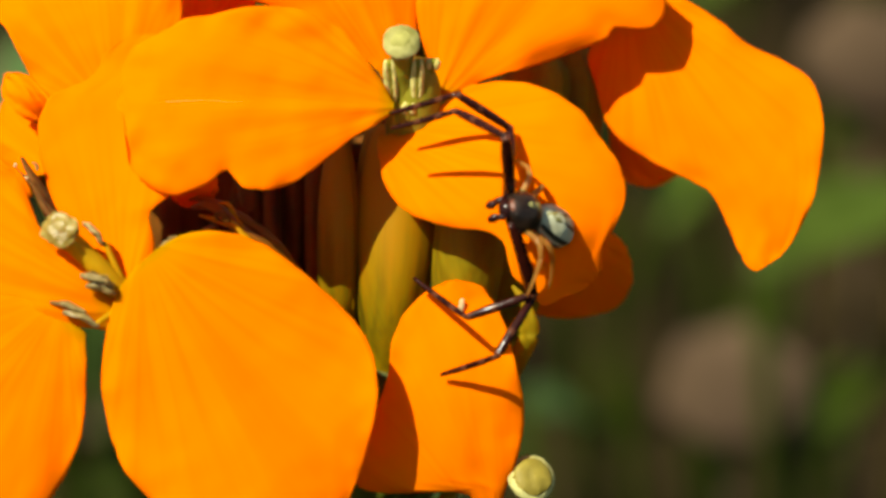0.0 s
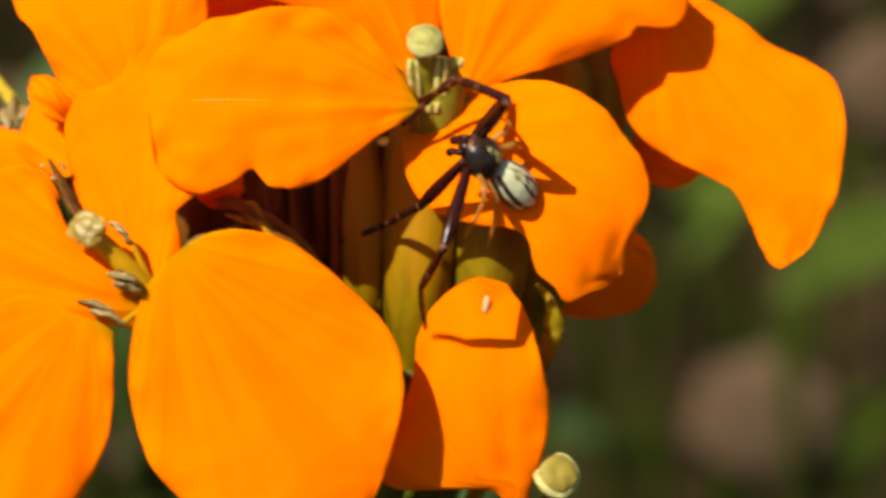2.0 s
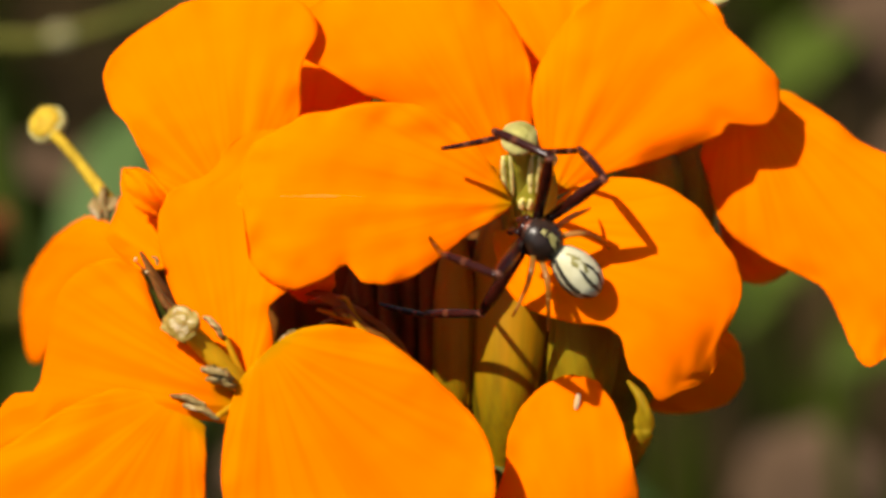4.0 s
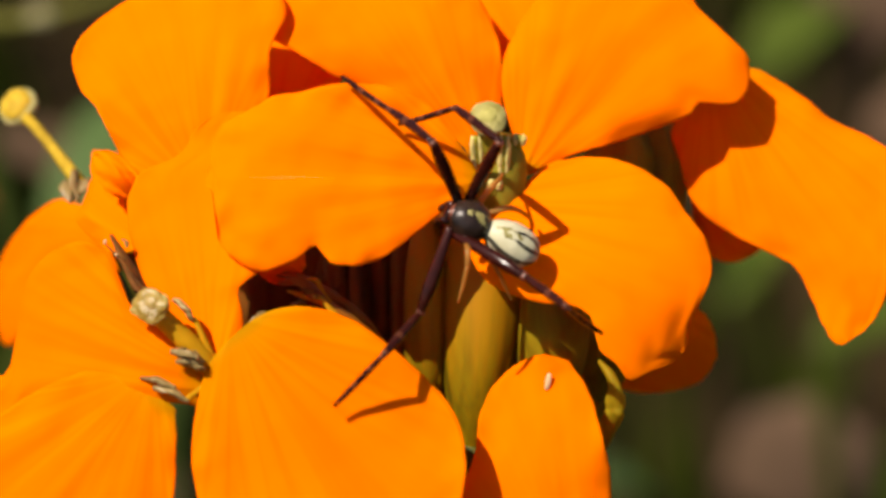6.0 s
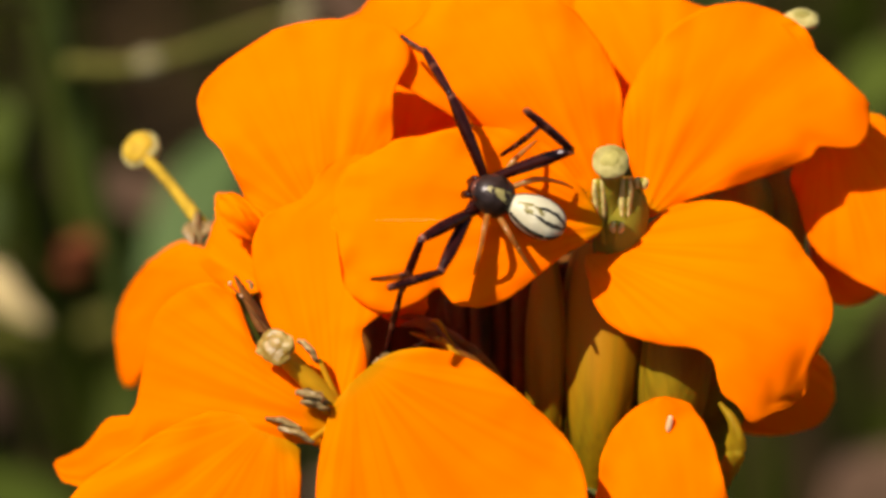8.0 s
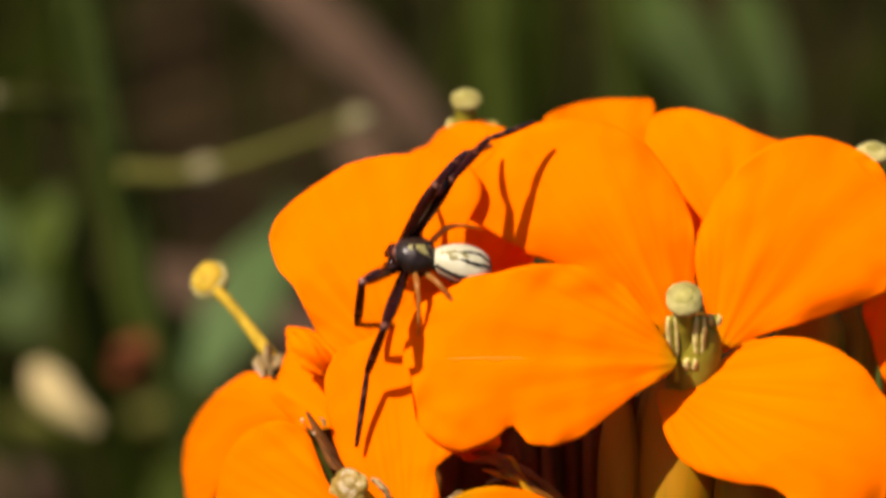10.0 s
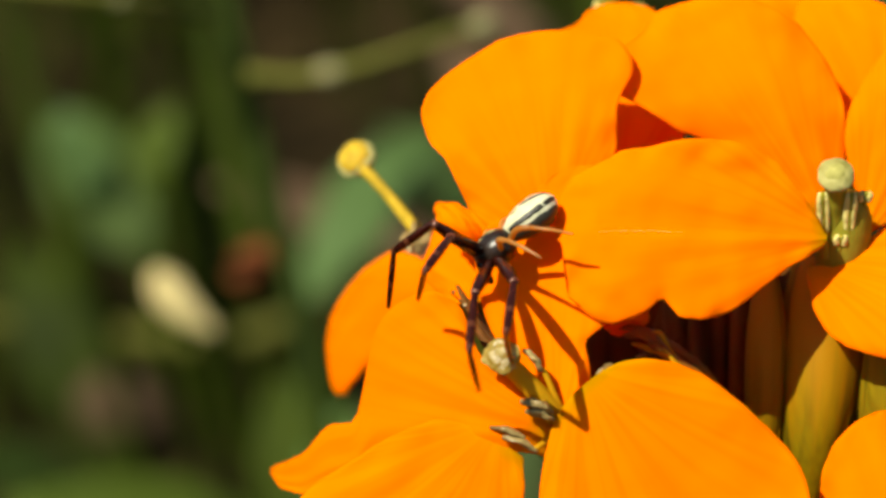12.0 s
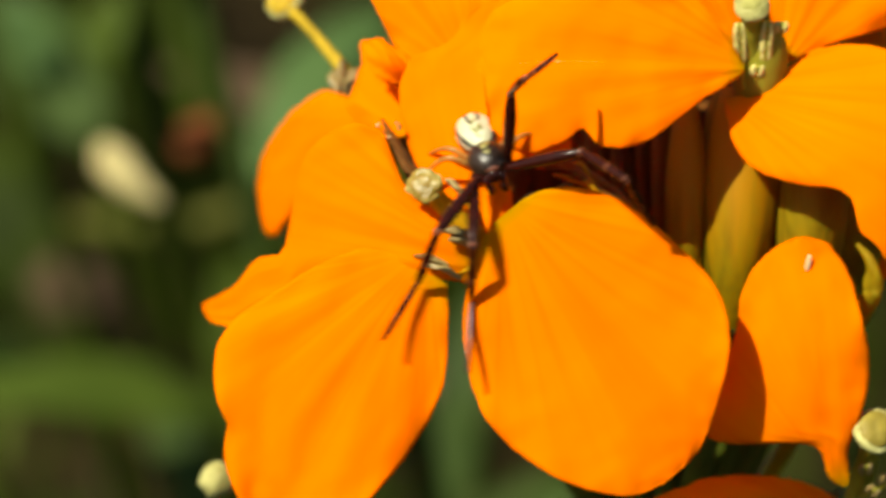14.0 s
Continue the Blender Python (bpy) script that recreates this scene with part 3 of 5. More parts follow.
for a0, a1, r in ((22, 158, 1.0), (-50, 40, 0.96), (140, 230, 0.96), (220, 320, 0.94)):
    shell("sepal", [(3.05, 1.8, -0.4), (2.85, 0.0, -0.4), (2.7, -2.6, -0.4), (2.5, -4.8, -0.6), (2.4, -6.5, -1.0)], [1.3 * r, 1.5 * r, 1.38 * r, 0.95 * r, 0.3],
          a0, a1, SEPAL_TUBE, main, "olive-yellow sepal of the flower tube, rusty glow painted near its mouth")
tube("pedicel", [(2.45, -6.2, -0.9), (2.2, -7.8, -1.6), (1.6, -11, -6), (0.5, -16, -12)], [0.55, 0.5, 0.5, 0.55], STEM, main)

# blossom behind, to the side
side = blossom((10.5, 3.5, -6))
petal(side, (10.01, 5.74), (15.18, -2.62), (-2.6, -1.3, -0.9),
      (0.97, 0.97, 1.12, 1.33, 1.57, 1.82, 2.04, 2.22, 2.38, 2.53, 2.67, 2.82, 3.02, 3.32, 3.65, 3.91, 4.05, 4.01, 3.85, 3.61, 3.32, 3.00, 2.67, 2.34, 1.99, 1.60, 1.23, 0.89, 0.56, 0.19, 0.19),
      (0.45, 0.45, 0.14, -0.31, -0.81, -1.30, -1.65, -1.79, -1.90, -2.01, -2.18, -2.27, -2.30, -2.22, -2.02, -1.79, -1.51, -1.19, -0.88, -0.62, -0.63, -0.70, -0.78, -0.85, -0.90, -0.92, -0.93, -0.92, -0.88, -0.76, -0.76), tilt=0.00, cup=-0.40)
petal(side, (10.25, 2.37), (12.00, -0.19), (-5.0, -5.5, -6.0),
      (-0.15, -0.15, -0.07, 0.04, 0.16, 0.30, 0.44, 0.59, 0.75, 0.91, 1.06, 1.20, 1.32, 1.40, 1.45, 1.48, 1.50, 1.51, 1.51, 1.51, 1.50, 1.49, 1.47, 1.44, 1.40, 1.30, 1.12, 0.91, 0.68, 0.53, 0.53),
      (-0.30, -0.30, -0.35, -0.40, -0.45, -0.50, -0.56, -0.62, -0.67, -0.73, -0.79, -0.85, -0.91, -0.98, -1.05, -1.11, -1.16, -1.18, -1.17, -1.12, -1.07, -0.99, -0.89, -0.78, -0.66, -0.55, -0.44, -0.30, -0.11, 0.07, 0.07), tilt=0.00, cup=-0.30)
petal(side, (8.50, -1.91), (9.25, -4.71), (-3.0, -3.5, -5.0),
      (0.38, 0.38, 0.59, 0.85, 1.10, 1.32, 1.46, 1.54, 1.62, 1.68, 1.74, 1.78, 1.81, 1.82, 1.83, 1.83, 1.82, 1.81, 1.79, 1.76, 1.71, 1.63, 1.53, 1.43, 1.33, 1.23, 1.13, 1.03, 0.90, 0.76, 0.76),
      (-0.12, -0.12, -0.25, -0.45, -0.66, -0.89, -1.11, -1.32, -1.51, -1.65, -1.73, -1.79, -1.85, -1.89, -1.92, -1.95, -1.97, -1.98, -1.98, -1.95, -1.85, -1.69, -1.50, -1.30, -1.07, -0.82, -0.56, -0.31, -0.03, 0.20, 0.20), tilt=0.00, cup=-0.30)
pistil(side, (9.6, 6.5, -4.5), (9.4, 9.2, -1.6), 0.4, 0.6, (0.0, 0.8, 0.6))
tube("sepal", [(8.6, 3.2, -3.2), (7.9, 1.9, -3.4), (6.6, 0.2, -3.6), (5.6, -1.6, -4)], [0.5, 1.1, 1.2, 0.5], SEPAL, side, "olive sepal", 12, 0.5)
tube("pedicel", [(9.5, 5.5, -5), (7.2, 0.5, -7), (4.2, -6, -9), (0.8, -15, -12)], [0.5, 0.5, 0.5, 0.5], STEM, side)

# blossom at the back
back = blossom((3.8, 6.0, -6))
petal(back, (1.87, 7.45), (0.60, 11.58), (-5.2, -6.2, -7.0),
      (-0.04, -0.04, 0.03, 0.13, 0.24, 0.36, 0.49, 0.63, 0.78, 0.92, 1.06, 1.19, 1.31, 1.43, 1.54, 1.65, 1.76, 1.86, 1.96, 2.04, 2.12, 2.19, 2.24, 2.28, 2.31, 2.32, 2.28, 2.09, 1.78, 1.46, 1.46),
      (-0.26, -0.26, -0.36, -0.51, -0.66, -0.82, -0.97, -1.05, -1.09, -1.11, -1.11, -1.10, -1.08, -1.06, -1.05, -1.04, -1.06, -1.13, -1.24, -1.37, -1.48, -1.56, -1.56, -1.23, -0.80, -0.48, -0.18, 0.16, 0.53, 0.79, 0.79), tilt=0.00, cup=-0.40)
petal(back, (4.44, 5.96), (3.99, 10.95), (-2.0, -2.3, -3.6),
      (-0.21, -0.21, -0.07, 0.11, 0.32, 0.54, 0.77, 1.01, 1.24, 1.47, 1.67, 1.82, 1.92, 1.99, 2.05, 2.09, 2.13, 2.16, 2.18, 2.19, 2.20, 2.21, 2.18, 2.12, 2.04, 1.96, 1.87, 1.76, 1.57, 1.38, 1.38),
      (-0.54, -0.54, -0.66, -0.84, -1.04, -1.26, -1.49, -1.73, -1.97, -2.21, -2.43, -2.62, -2.71, -2.75, -2.75, -2.73, -2.70, -2.66, -2.58, -2.36, -1.83, -1.39, -1.05, -0.73, -0.40, -0.10, 0.17, 0.40, 0.61, 0.76, 0.76), tilt=0.00, cup=-0.30)
pistil(back, (3.4, 5.2, -8), (3.2, 7.6, -8), 0.4, 0.6, (0.0, 0.8, 0.6))
tube("pedicel", [(3.6, 6.2, -6), (3.2, 2, -8.5), (2, -6, -10.5), (0.4, -15, -12)], [0.5, 0.5, 0.5, 0.5], STEM, back)

# upper blossom
upper = blossom((-6.0, 2.0, -4))
petal(upper, (-6.10, 2.37), (-8.10, 8.72), (2.3, 2.1, 0.6),
      (0.65, 0.65, 1.03, 1.47, 1.75, 1.84, 1.91, 1.99, 2.08, 2.21, 2.32, 2.39, 2.44, 2.46, 2.49, 2.56, 2.77, 2.93, 2.97, 2.96, 2.93, 2.81, 2.60, 2.29, 1.85, 1.38, 0.93, 0.52, 0.18, -0.07, -0.07),
      (-0.41, -0.41, -0.65, -0.92, -1.18, -1.48, -1.79, -2.12, -2.32, -2.47, -2.60, -2.75, -2.88, -2.98, -3.08, -3.20, -3.42, -3.78, -4.05, -4.12, -4.08, -3.98, -3.79, -3.45, -3.04, -2.61, -2.18, -1.78, -1.40, -1.02, -1.02), tilt=0.0, cup=-0.50)
petal(upper, (-3.75, 4.23), (-3.98, 10.55), (-0.6, -2.4, -5.5),
      (0.69, 0.69, 0.84, 1.00, 1.18, 1.37, 1.56, 1.76, 1.94, 2.09, 2.18, 2.24, 2.29, 2.33, 2.36, 2.39, 2.40, 2.41, 2.39, 2.36, 2.32, 2.26, 2.18, 1.62, 1.41, 1.25, 1.10, 0.95, 0.74, 0.50, 0.50),
      (0.01, 0.01, -0.28, -0.65, -0.99, -1.25, -1.44, -1.61, -1.77, -1.93, -2.07, -2.18, -2.23, -2.25, -2.25, -2.24, -2.21, -2.17, -2.12, -2.04, -1.92, -1.79, -1.65, -1.51, -1.37, -1.23, -1.06, -0.80, -0.51, -0.28, -0.28), tilt=0.00, cup=-0.40)
pistil(upper, (-4.3, 8.6, -8.5), (-4.2, 11.45, -7.2), 0.45, 0.55, (0.0, 0.7, 0.7))
for du in (-0.5, 0.55, 0.9):
    stamen(upper, (-4.2 + du * 0.6, 8.6, -8.6), (-4.2 + du, 10.9 - abs(du) * 0.2, -7.6), 0.8)
tube("pedicel", [(-5.6, 2.4, -4), (-4.2, -1, -6.5), (-2, -8, -10), (0.2, -15, -12)], [0.5, 0.5, 0.5, 0.5], STEM, upper)

# blossom past its prime, with its pistil bare
spent = blossom((-9.2, 0.6, -2), "orange wallflower blossom with a long bare yellow pistil")
petal(spent, (-8.16, 0.28), (-10.13, 3.47), (0.0, -1.0, -2.0),
      (0.09, 0.09, 0.22, 0.37, 0.52, 0.69, 0.86, 1.03, 1.17, 1.26, 1.34, 1.42, 1.49, 1.54, 1.59, 1.62, 1.59, 1.41, 1.15, 0.89, 0.69, 0.49, 0.34, 0.24, 0.19, 0.15, 0.12, 0.08, 0.05, 0.03, 0.03),
      (-0.39, -0.39, -0.52, -0.66, -0.73, -0.80, -0.86, -0.92, -0.98, -1.03, -1.08, -1.13, -1.18, -1.20, -1.21, -1.20, -1.18, -1.15, -1.11, -1.03, -0.95, -0.86, -0.77, -0.67, -0.56, -0.44, -0.33, -0.23, -0.14, -0.09, -0.09), tilt=0.00, cup=-0.30)
petal(spent, (-8.96, -0.16), (-14.62, -1.01), (-4.0, -7.0, -11.0),
      (-0.79, -0.79, -0.54, -0.23, 0.03, 0.20, 0.29, 0.36, 0.42, 0.47, 0.52, 0.57, 0.63, 0.73, 0.83, 0.95, 1.06, 1.18, 1.30, 1.43, 1.55, 1.72, 1.93, 2.13, 2.28, 2.31, 2.30, 2.24, 2.01, 1.72, 1.72),
      (-1.43, -1.43, -1.55, -1.62, -1.66, -1.69, -1.72, -1.74, -1.77, -1.81, -1.93, -2.17, -2.33, -2.48, -2.52, -2.45, -2.33, -2.19, -2.02, -1.84, -1.65, -1.45, -1.22, -0.99, -0.75, -0.51, -0.23, 0.05, 0.30, 0.53, 0.53), tilt=0.00, cup=-0.60)
petal(spent, (-8.5, 1.95), (-9.75, 3.3), (0.5, 0.9, 0.2), (0.1, 0.4, 0.56, 0.5, 0.2), (-0.1, -0.42, -0.5, -0.45, -0.1), tilt=-0.3, cup=-0.3)
tube("style", [(-10.75, 2.45, -4.2), (-11.4, 3.2, -5.2), (-12.4, 4.3, -6.8), (-13.2, 5.05, -8)], [0.26, 0.22, 0.19, 0.24], STIGMA_GOLD, spent, "yellow style")
stigma((-13.25, 5.2, -8), 0.72, (-0.35, 0.4, 0.8), STIGMA, spent, "round yellow stigma with a pale rim", 0.6, 0.84, STIGMA_GOLD)
for k, (a, b) in enumerate((((-10.9, 2.9, -4), (-10.75, 1.85, -3.6)), ((-11.15, 2.5, -4), (-11.0, 1.8, -3.4)), ((-10.4, 2.55, -3.9), (-10.7, 2.1, -3.5)))):
    tube("husk", [a, tuple((x + y) / 2 + 0.06 * (k - 1) for x, y in zip(a, b)), b], [0.14, 0.25, 0.12], HUSK, spent, "shrivelled whitish anther", 12, 0.6, 0.9)
tube("pedicel", [(-9.2, 0.6, -2), (-7.5, -3, -5), (-3.5, -9, -10), (0, -15, -12)], [0.5, 0.5, 0.5, 0.5], STEM, spent)

# lower blossom with withered anthers
lower = blossom((-6.0, -3.6, 3), "orange wallflower blossom with withered anthers and long petals")
petal(lower, (-5.82, -3.96), (-6.31, 4.53), (4.4, 3.5, 2.3),
      (0.6, 0.62, 0.64, 0.66, 0.68, 0.70, 0.73, 0.79, 0.89, 1.06, 1.29, 1.57, 1.81, 2.00, 2.17, 2.30, 2.38, 2.44, 2.44, 2.39, 2.22, 1.93, 1.03, 0.56, 0.35, 0.18, -0.03, -0.30, -0.58, -0.77, -0.77),
      (-0.5, -0.5, -0.52, -0.56, -0.6, -0.65, -0.72, -0.82, -1.00, -1.15, -1.11, -1.03, -1.08, -1.67, -1.84, -1.97, -2.09, -2.19, -2.26, -2.32, -2.35, -2.36, -2.37, -2.36, -2.34, -2.30, -2.25, -2.18, -1.99, -1.73, -1.73), tilt=-0.22, cup=-0.45)
petal(lower, (-5.90, -4.04), (-15.73, -4.16), (4.5, 3.8, -3.5),
      (0.54, 0.54, 0.64, 0.64, 0.60, 0.54, 0.50, 0.50, 0.51, 0.53, 0.55, 0.59, 0.64, 0.70, 0.78, 0.87, 1.01, 1.16, 1.33, 1.49, 1.68, 1.86, 2.02, 2.10, 2.08, 2.04, 1.95, 1.81, 1.67, 1.57, 1.57),
      (-0.39, -0.39, -0.69, -0.99, -1.26, -1.44, -1.61, -1.77, -1.90, -2.12, -2.77, -3.98, -4.40, -4.57, -4.50, -4.31, -3.87, -2.99, -0.65, -0.33, -0.27, 0.03, 0.47, 0.81, 0.97, 1.09, 1.18, 1.27, 1.34, 1.40, 1.40), tilt=0.05, cup=-0.45)
petal(lower, (-7.14, -4.41), (-12.41, -12.37), (4.8, 5.8, 6.1),
      (-0.52, -0.52, 0.30, 0.45, 0.59, 0.77, 0.96, 1.16, 1.39, 1.63, 1.86, 2.04, 2.16, 2.25, 2.31, 2.35, 2.34, 2.30, 2.26, 2.19, 2.12, 2.02, 1.90, 1.75, 1.48, 1.19, 0.88, 0.54, 0.07, -0.32, -0.32),
      (-1.16, -1.16, -1.41, -1.79, -2.20, -2.56, -2.80, -3.03, -3.27, -3.50, -3.71, -3.90, -4.10, -4.31, -4.52, -4.70, -4.74, -4.64, -4.42, -4.13, -3.67, -3.01, -2.85, -2.68, -2.42, -2.11, -1.81, -1.52, -1.26, -1.08, -1.08), tilt=0.00, cup=-0.40)
petal(lower, (-5.86, -3.08), (0.43, -10.76), (4.9, 5.1, 4.8),
      (1.92, 1.92, 2.29, 2.60, 2.91, 3.20, 3.47, 3.75, 3.98, 4.18, 4.33, 4.44, 4.54, 4.64, 4.74, 4.81, 4.83, 4.78, 4.68, 4.47, 4.19, 3.85, 3.41, 2.97, 2.52, 2.09, 1.71, 1.36, 1.04, 0.68, 0.68),
      (0.60, 0.60, 0.17, -0.22, -0.53, -0.86, -1.23, -1.63, -2.03, -2.38, -2.67, -2.93, -3.17, -3.37, -3.50, -3.57, -3.56, -3.50, -3.39, -3.24, -3.06, -2.85, -2.62, -2.39, -2.14, -1.88, -1.62, -1.36, -0.95, -0.55, -0.55), tilt=-0.05, cup=-0.35, ruffle=0.12)
tube("style", [(-5.9, -3.4, 4.3), (-6.4, -2.8, 4.6), (-7.0, -2.15, 4.95), (-7.5, -1.65, 5.3)], [0.42, 0.36, 0.32, 0.32], OCHRE, lower)
blob("stigma", (-7.6, -1.5, 5.5), (0.56, 0.17, 0.6), DRY_STIGMA, lower, "dry pale yellow-brown stigma", (-0.25, 0.25, 0.93), 0.3, 34)
for a, b, r in (((-6.95, -1.3, 4.8), (-6.35, -2.0, 4.7), 0.24), ((-7.0, -2.9, 5.3), (-6.0, -3.25, 5.1), 0.34), ((-6.85, -3.25, 5.2), (-5.95, -3.5, 5.0), 0.27),
                ((-7.95, -3.75, 5.0), (-6.85, -4.1, 5.1), 0.24), ((-7.55, -4.05, 5.1), (-6.45, -4.5, 5.1), 0.24), ((-4.65, -2.1, 3.8), (-4.15, -1.75, 3.6), 0.16),
                ((-3.4, -1.55, 2.1), (-2.9, -1.5, 2.1), 0.13), ((-8.7, 0.55, 3.0), (-8.55, 0.3, 3.0), 0.1)):
    m = tuple((x + y) / 2 + 0.07 for x, y in zip(a, b))
    tube("anther", [a, m, b], [r * 0.5, r, r * 0.45], HUSK, lower, "withered pale brown anther", 12, 0.45, 0.9)
for a, b in (((-6.3, -1.9, 4.7), (-5.7, -3.3, 4.4)), ((-6.1, -3.3, 5.1), (-5.8, -3.7, 4.4)), ((-6.5, -4.4, 5.1), (-5.9, -4.0, 4.4))):
    tube("filament", [a, tuple((x + y) / 2 for x, y in zip(a, b)), b], [0.09, 0.11, 0.13], OCHRE, lower, sides=8)
# two dark sepals fill the wedge between petals, its shade put into their colour
tube("sepal", [(-9.2, 0.7, 1.2), (-8.6, -0.3, 1.6), (-7.8, -1.5, 2.2), (-6.4, -3.0, 2.9)], [0.12, 0.4, 0.6, 0.6], HUSK_DARK, lower, "sepal coloured dark red-brown for the shaded gap between petals", 16, 0.4)
tube("sepal", [(-9.3, 0.45, 2.6), (-8.7, -0.1, 3.2), (-8.0, -0.95, 3.6), (-7.1, -2.0, 3.8)], [0.03, 0.1, 0.16, 0.16], HUSK_DARK, lower, "sepal coloured dark red-brown for the shaded gap between petals", 12, 0.5)
tube("throat", [(-7.3, -1.9, 3.2), (-6.5, -2.7, 3.6), (-5.9, -3.4, 3.7), (-5.3, -4.6, 2.8)], [0.3, 0.7, 0.9, 0.7], OCHRE, lower, "ochre throat where the petal claws meet", 18, 0.45)
tube("pedicel", [(-5.8, -3.8, 3.8), (-5.0, -6.5, 1.0), (-3.2, -11, -6), (-0.4, -16, -12)], [0.55, 0.5, 0.5, 0.5], STEM, lower)

# blossom below
below = blossom((6.5, -12.3, -4.5))
petal(below, (5.84, -11.44), (4.25, -3.23), (1.6, 3.0, 2.4),
      (-0.16, -0.16, -0.05, 0.11, 0.22, 0.27, 0.29, 0.32, 0.41, 0.94, 3.03, 3.89, 3.92, 3.76, 3.54, 3.30, 3.03, 2.75, 2.49, 2.31, 2.18, 2.04, 1.88, 1.70, 1.50, 1.22, 0.91, 0.59, 0.27, 0.05, 0.05),
      (-0.32, -0.32, -0.35, -0.38, -0.39, -0.41, -0.43, -0.46, -0.60, -0.82, -1.04, -1.22, -1.40, -1.56, -1.67, -1.71, -1.73, -1.73, -1.71, -1.69, -1.65, -1.60, -1.54, -1.45, -1.35, -1.23, -1.08, -0.85, -0.60, -0.43, -0.43), tilt=0.00, cup=-0.35)
petal(below, (6.54, -12.99), (-0.53, -12.93), (-2.0, 0.0, -1.0),
      (0.50, 0.50, 0.55, 0.58, 0.61, 0.64, 0.67, 0.70, 0.73, 0.77, 0.80, 0.84, 0.87, 0.91, 0.94, 0.98, 1.01, 1.04, 1.07, 1.10, 1.12, 1.14, 1.15, 1.15, 1.15, 1.14, 1.13, 1.10, 0.96, 0.78, 0.78),
      (0.17, 0.17, -0.01, -0.26, -0.54, -0.82, -1.02, -1.16, -1.29, -1.41, -1.52, -1.62, -1.69, -1.73, -1.76, -1.78, -1.78, -1.76, -1.71, -1.64, -1.54, -1.44, -1.34, -1.23, -1.12, -1.01, -0.88, -0.67, -0.33, -0.02, -0.02), tilt=0.00, cup=-0.50)
pistil(below, (6.7, -12.3, -2.2), (7.02, -9.50, 2.2), 0.4, 0.78, (0.25, 0.4, 0.88), 0.84)
for a, b in (((6.8, -11.7, -0.5), (6.8, -10.7, 1.2)), ((7.2, -11.9, -0.5), (7.6, -11.1, 1.0)), ((6.7, -12, -0.5), (7.1, -11.5, 1.2))):
    stamen(below, a, b, 0.7, HUSK)
tube("pedicel", [(6.5, -12.4, -5), (5, -13.5, -7), (2.5, -15, -10), (0, -17, -12.5)], [0.5, 0.5, 0.5, 0.5], STEM, below)

# low bud-like pistil at the cluster's edge
low_pistil = thing("spent_blossom", P(-15, -13, -5), "bare yellow-green pistil of a dropped blossom", "flower")
tube("style", [(-15.2, -11.9, -4), (-14.6, -13.2, -5), (-11.5, -16, -8), (-0.8, -19, -12.5)], [0.4, 0.32, 0.4, 0.45], STEM, low_pistil)
blob("stigma", (-15.26, -11.7, -4), (0.62, 0.62, 0.6), STIGMA, low_pistil, "yellow-green stigma", (-0.5, 0.5, 0.5), 0.15, 22)

# buds and calyces in the shaded heart of the cluster
DARK_BUD, RUSTY_BUD, OLIVE_BUD = "dark red-brown flower bud in shade", "slim rusty and olive flower bud in shade", "olive green flower bud in shade"
def flower_bud(u, v, w, h, r, mat, lab, turn):
    """A slim closed bud of four overlapping sepals on its pedicel; v: its tip, h: its length."""
    bud = thing("flower_bud", P(u, v - h, w - 2.4), lab, "flower bud", "buds of the cluster")
    path = [(u, v, w), (u, v - h * 0.3, w + 0.1), (u * 0.97, v - h * 0.7, w - 0.7), (u * 0.95, v - h, w - 2.4)]
    for a0, a1, k in ((30, 155, 1.0), (-65, 60, 0.95), (125, 250, 0.95), (215, 330, 0.9)):
        shell("sepal", path, [r * 0.45 * k, r * k, r * 0.95 * k, r * 0.25], a0 + turn, a1 + turn, mat, bud, "", 0.03)
    tube("pedicel", [(u * 0.95, v - h + 0.3, w - 2.4), (u * 0.6, v - h - 3, w * 0.5 - 6), (u * 0.1, -18.5, -12.4)], [r * 0.25, 0.4, 0.4], STEM, bud)


for k, (u, v, w, h, r) in enumerate(((-4.4, 0.9, -4.2, 7.0, 1.4), (-3.0, 1.6, -5.0, 8.5, 1.7), (-1.2, 1.9, -5.4, 9.0, 1.8), (0.5, 2.0, -5.0, 9.0, 1.6), (2.0, 2.4, -5.6, 8.0, 1.5), (-2.0, 0.9, -3.2, 7.5, 0.9), (1.4, 1.2, -3.8, 7.0, 0.8))):
    flower_bud(u, v, w, h, r, SEPAL_RED, DARK_BUD, 23 * k % 40)
for k, (u, v, w, h, r) in enumerate(((-2.1, 2.2, -2.6, 8.0, 0.4), (-1.3, 2.4, -2.2, 8.5, 0.34), (-0.6, 2.5, -2.6, 8.5, 0.42), (0.1, 2.6, -2.0, 8.5, 0.36), (0.75, 2.8, -2.4, 9.0, 0.5))):
    flower_bud(u, v, w, h, r, RUST_SEPAL, RUSTY_BUD, 31 * k % 40)
# this bud's tip also carries the glow painted into the tube colour
flower_bud(0.9, 1.6, 0.1, 8.0, 0.7, SEPAL_TUBE, RUSTY_BUD, 10)
for k, (u, v, w, h, r) in enumerate(((5.1, 0.6, 1.1, 6.4, 1.15), (6.7, -0.2, -2.0, 5.4, 1.2), (6.5, -2.2, -3.4, 5.2, 0.7), (7.4, 4.6, -3.0, 5.0, 1.3), (8.6, 4.6, -3.8, 6.0, 1.2))):
    flower_bud(u, v, w, h, r, SEPAL, OLIVE_BUD, 17 * k % 40)
folded = thing("young_blossom", P(-2.6, -1.6, 2.2), "half-open orange-brown young blossom in shade", "flower")
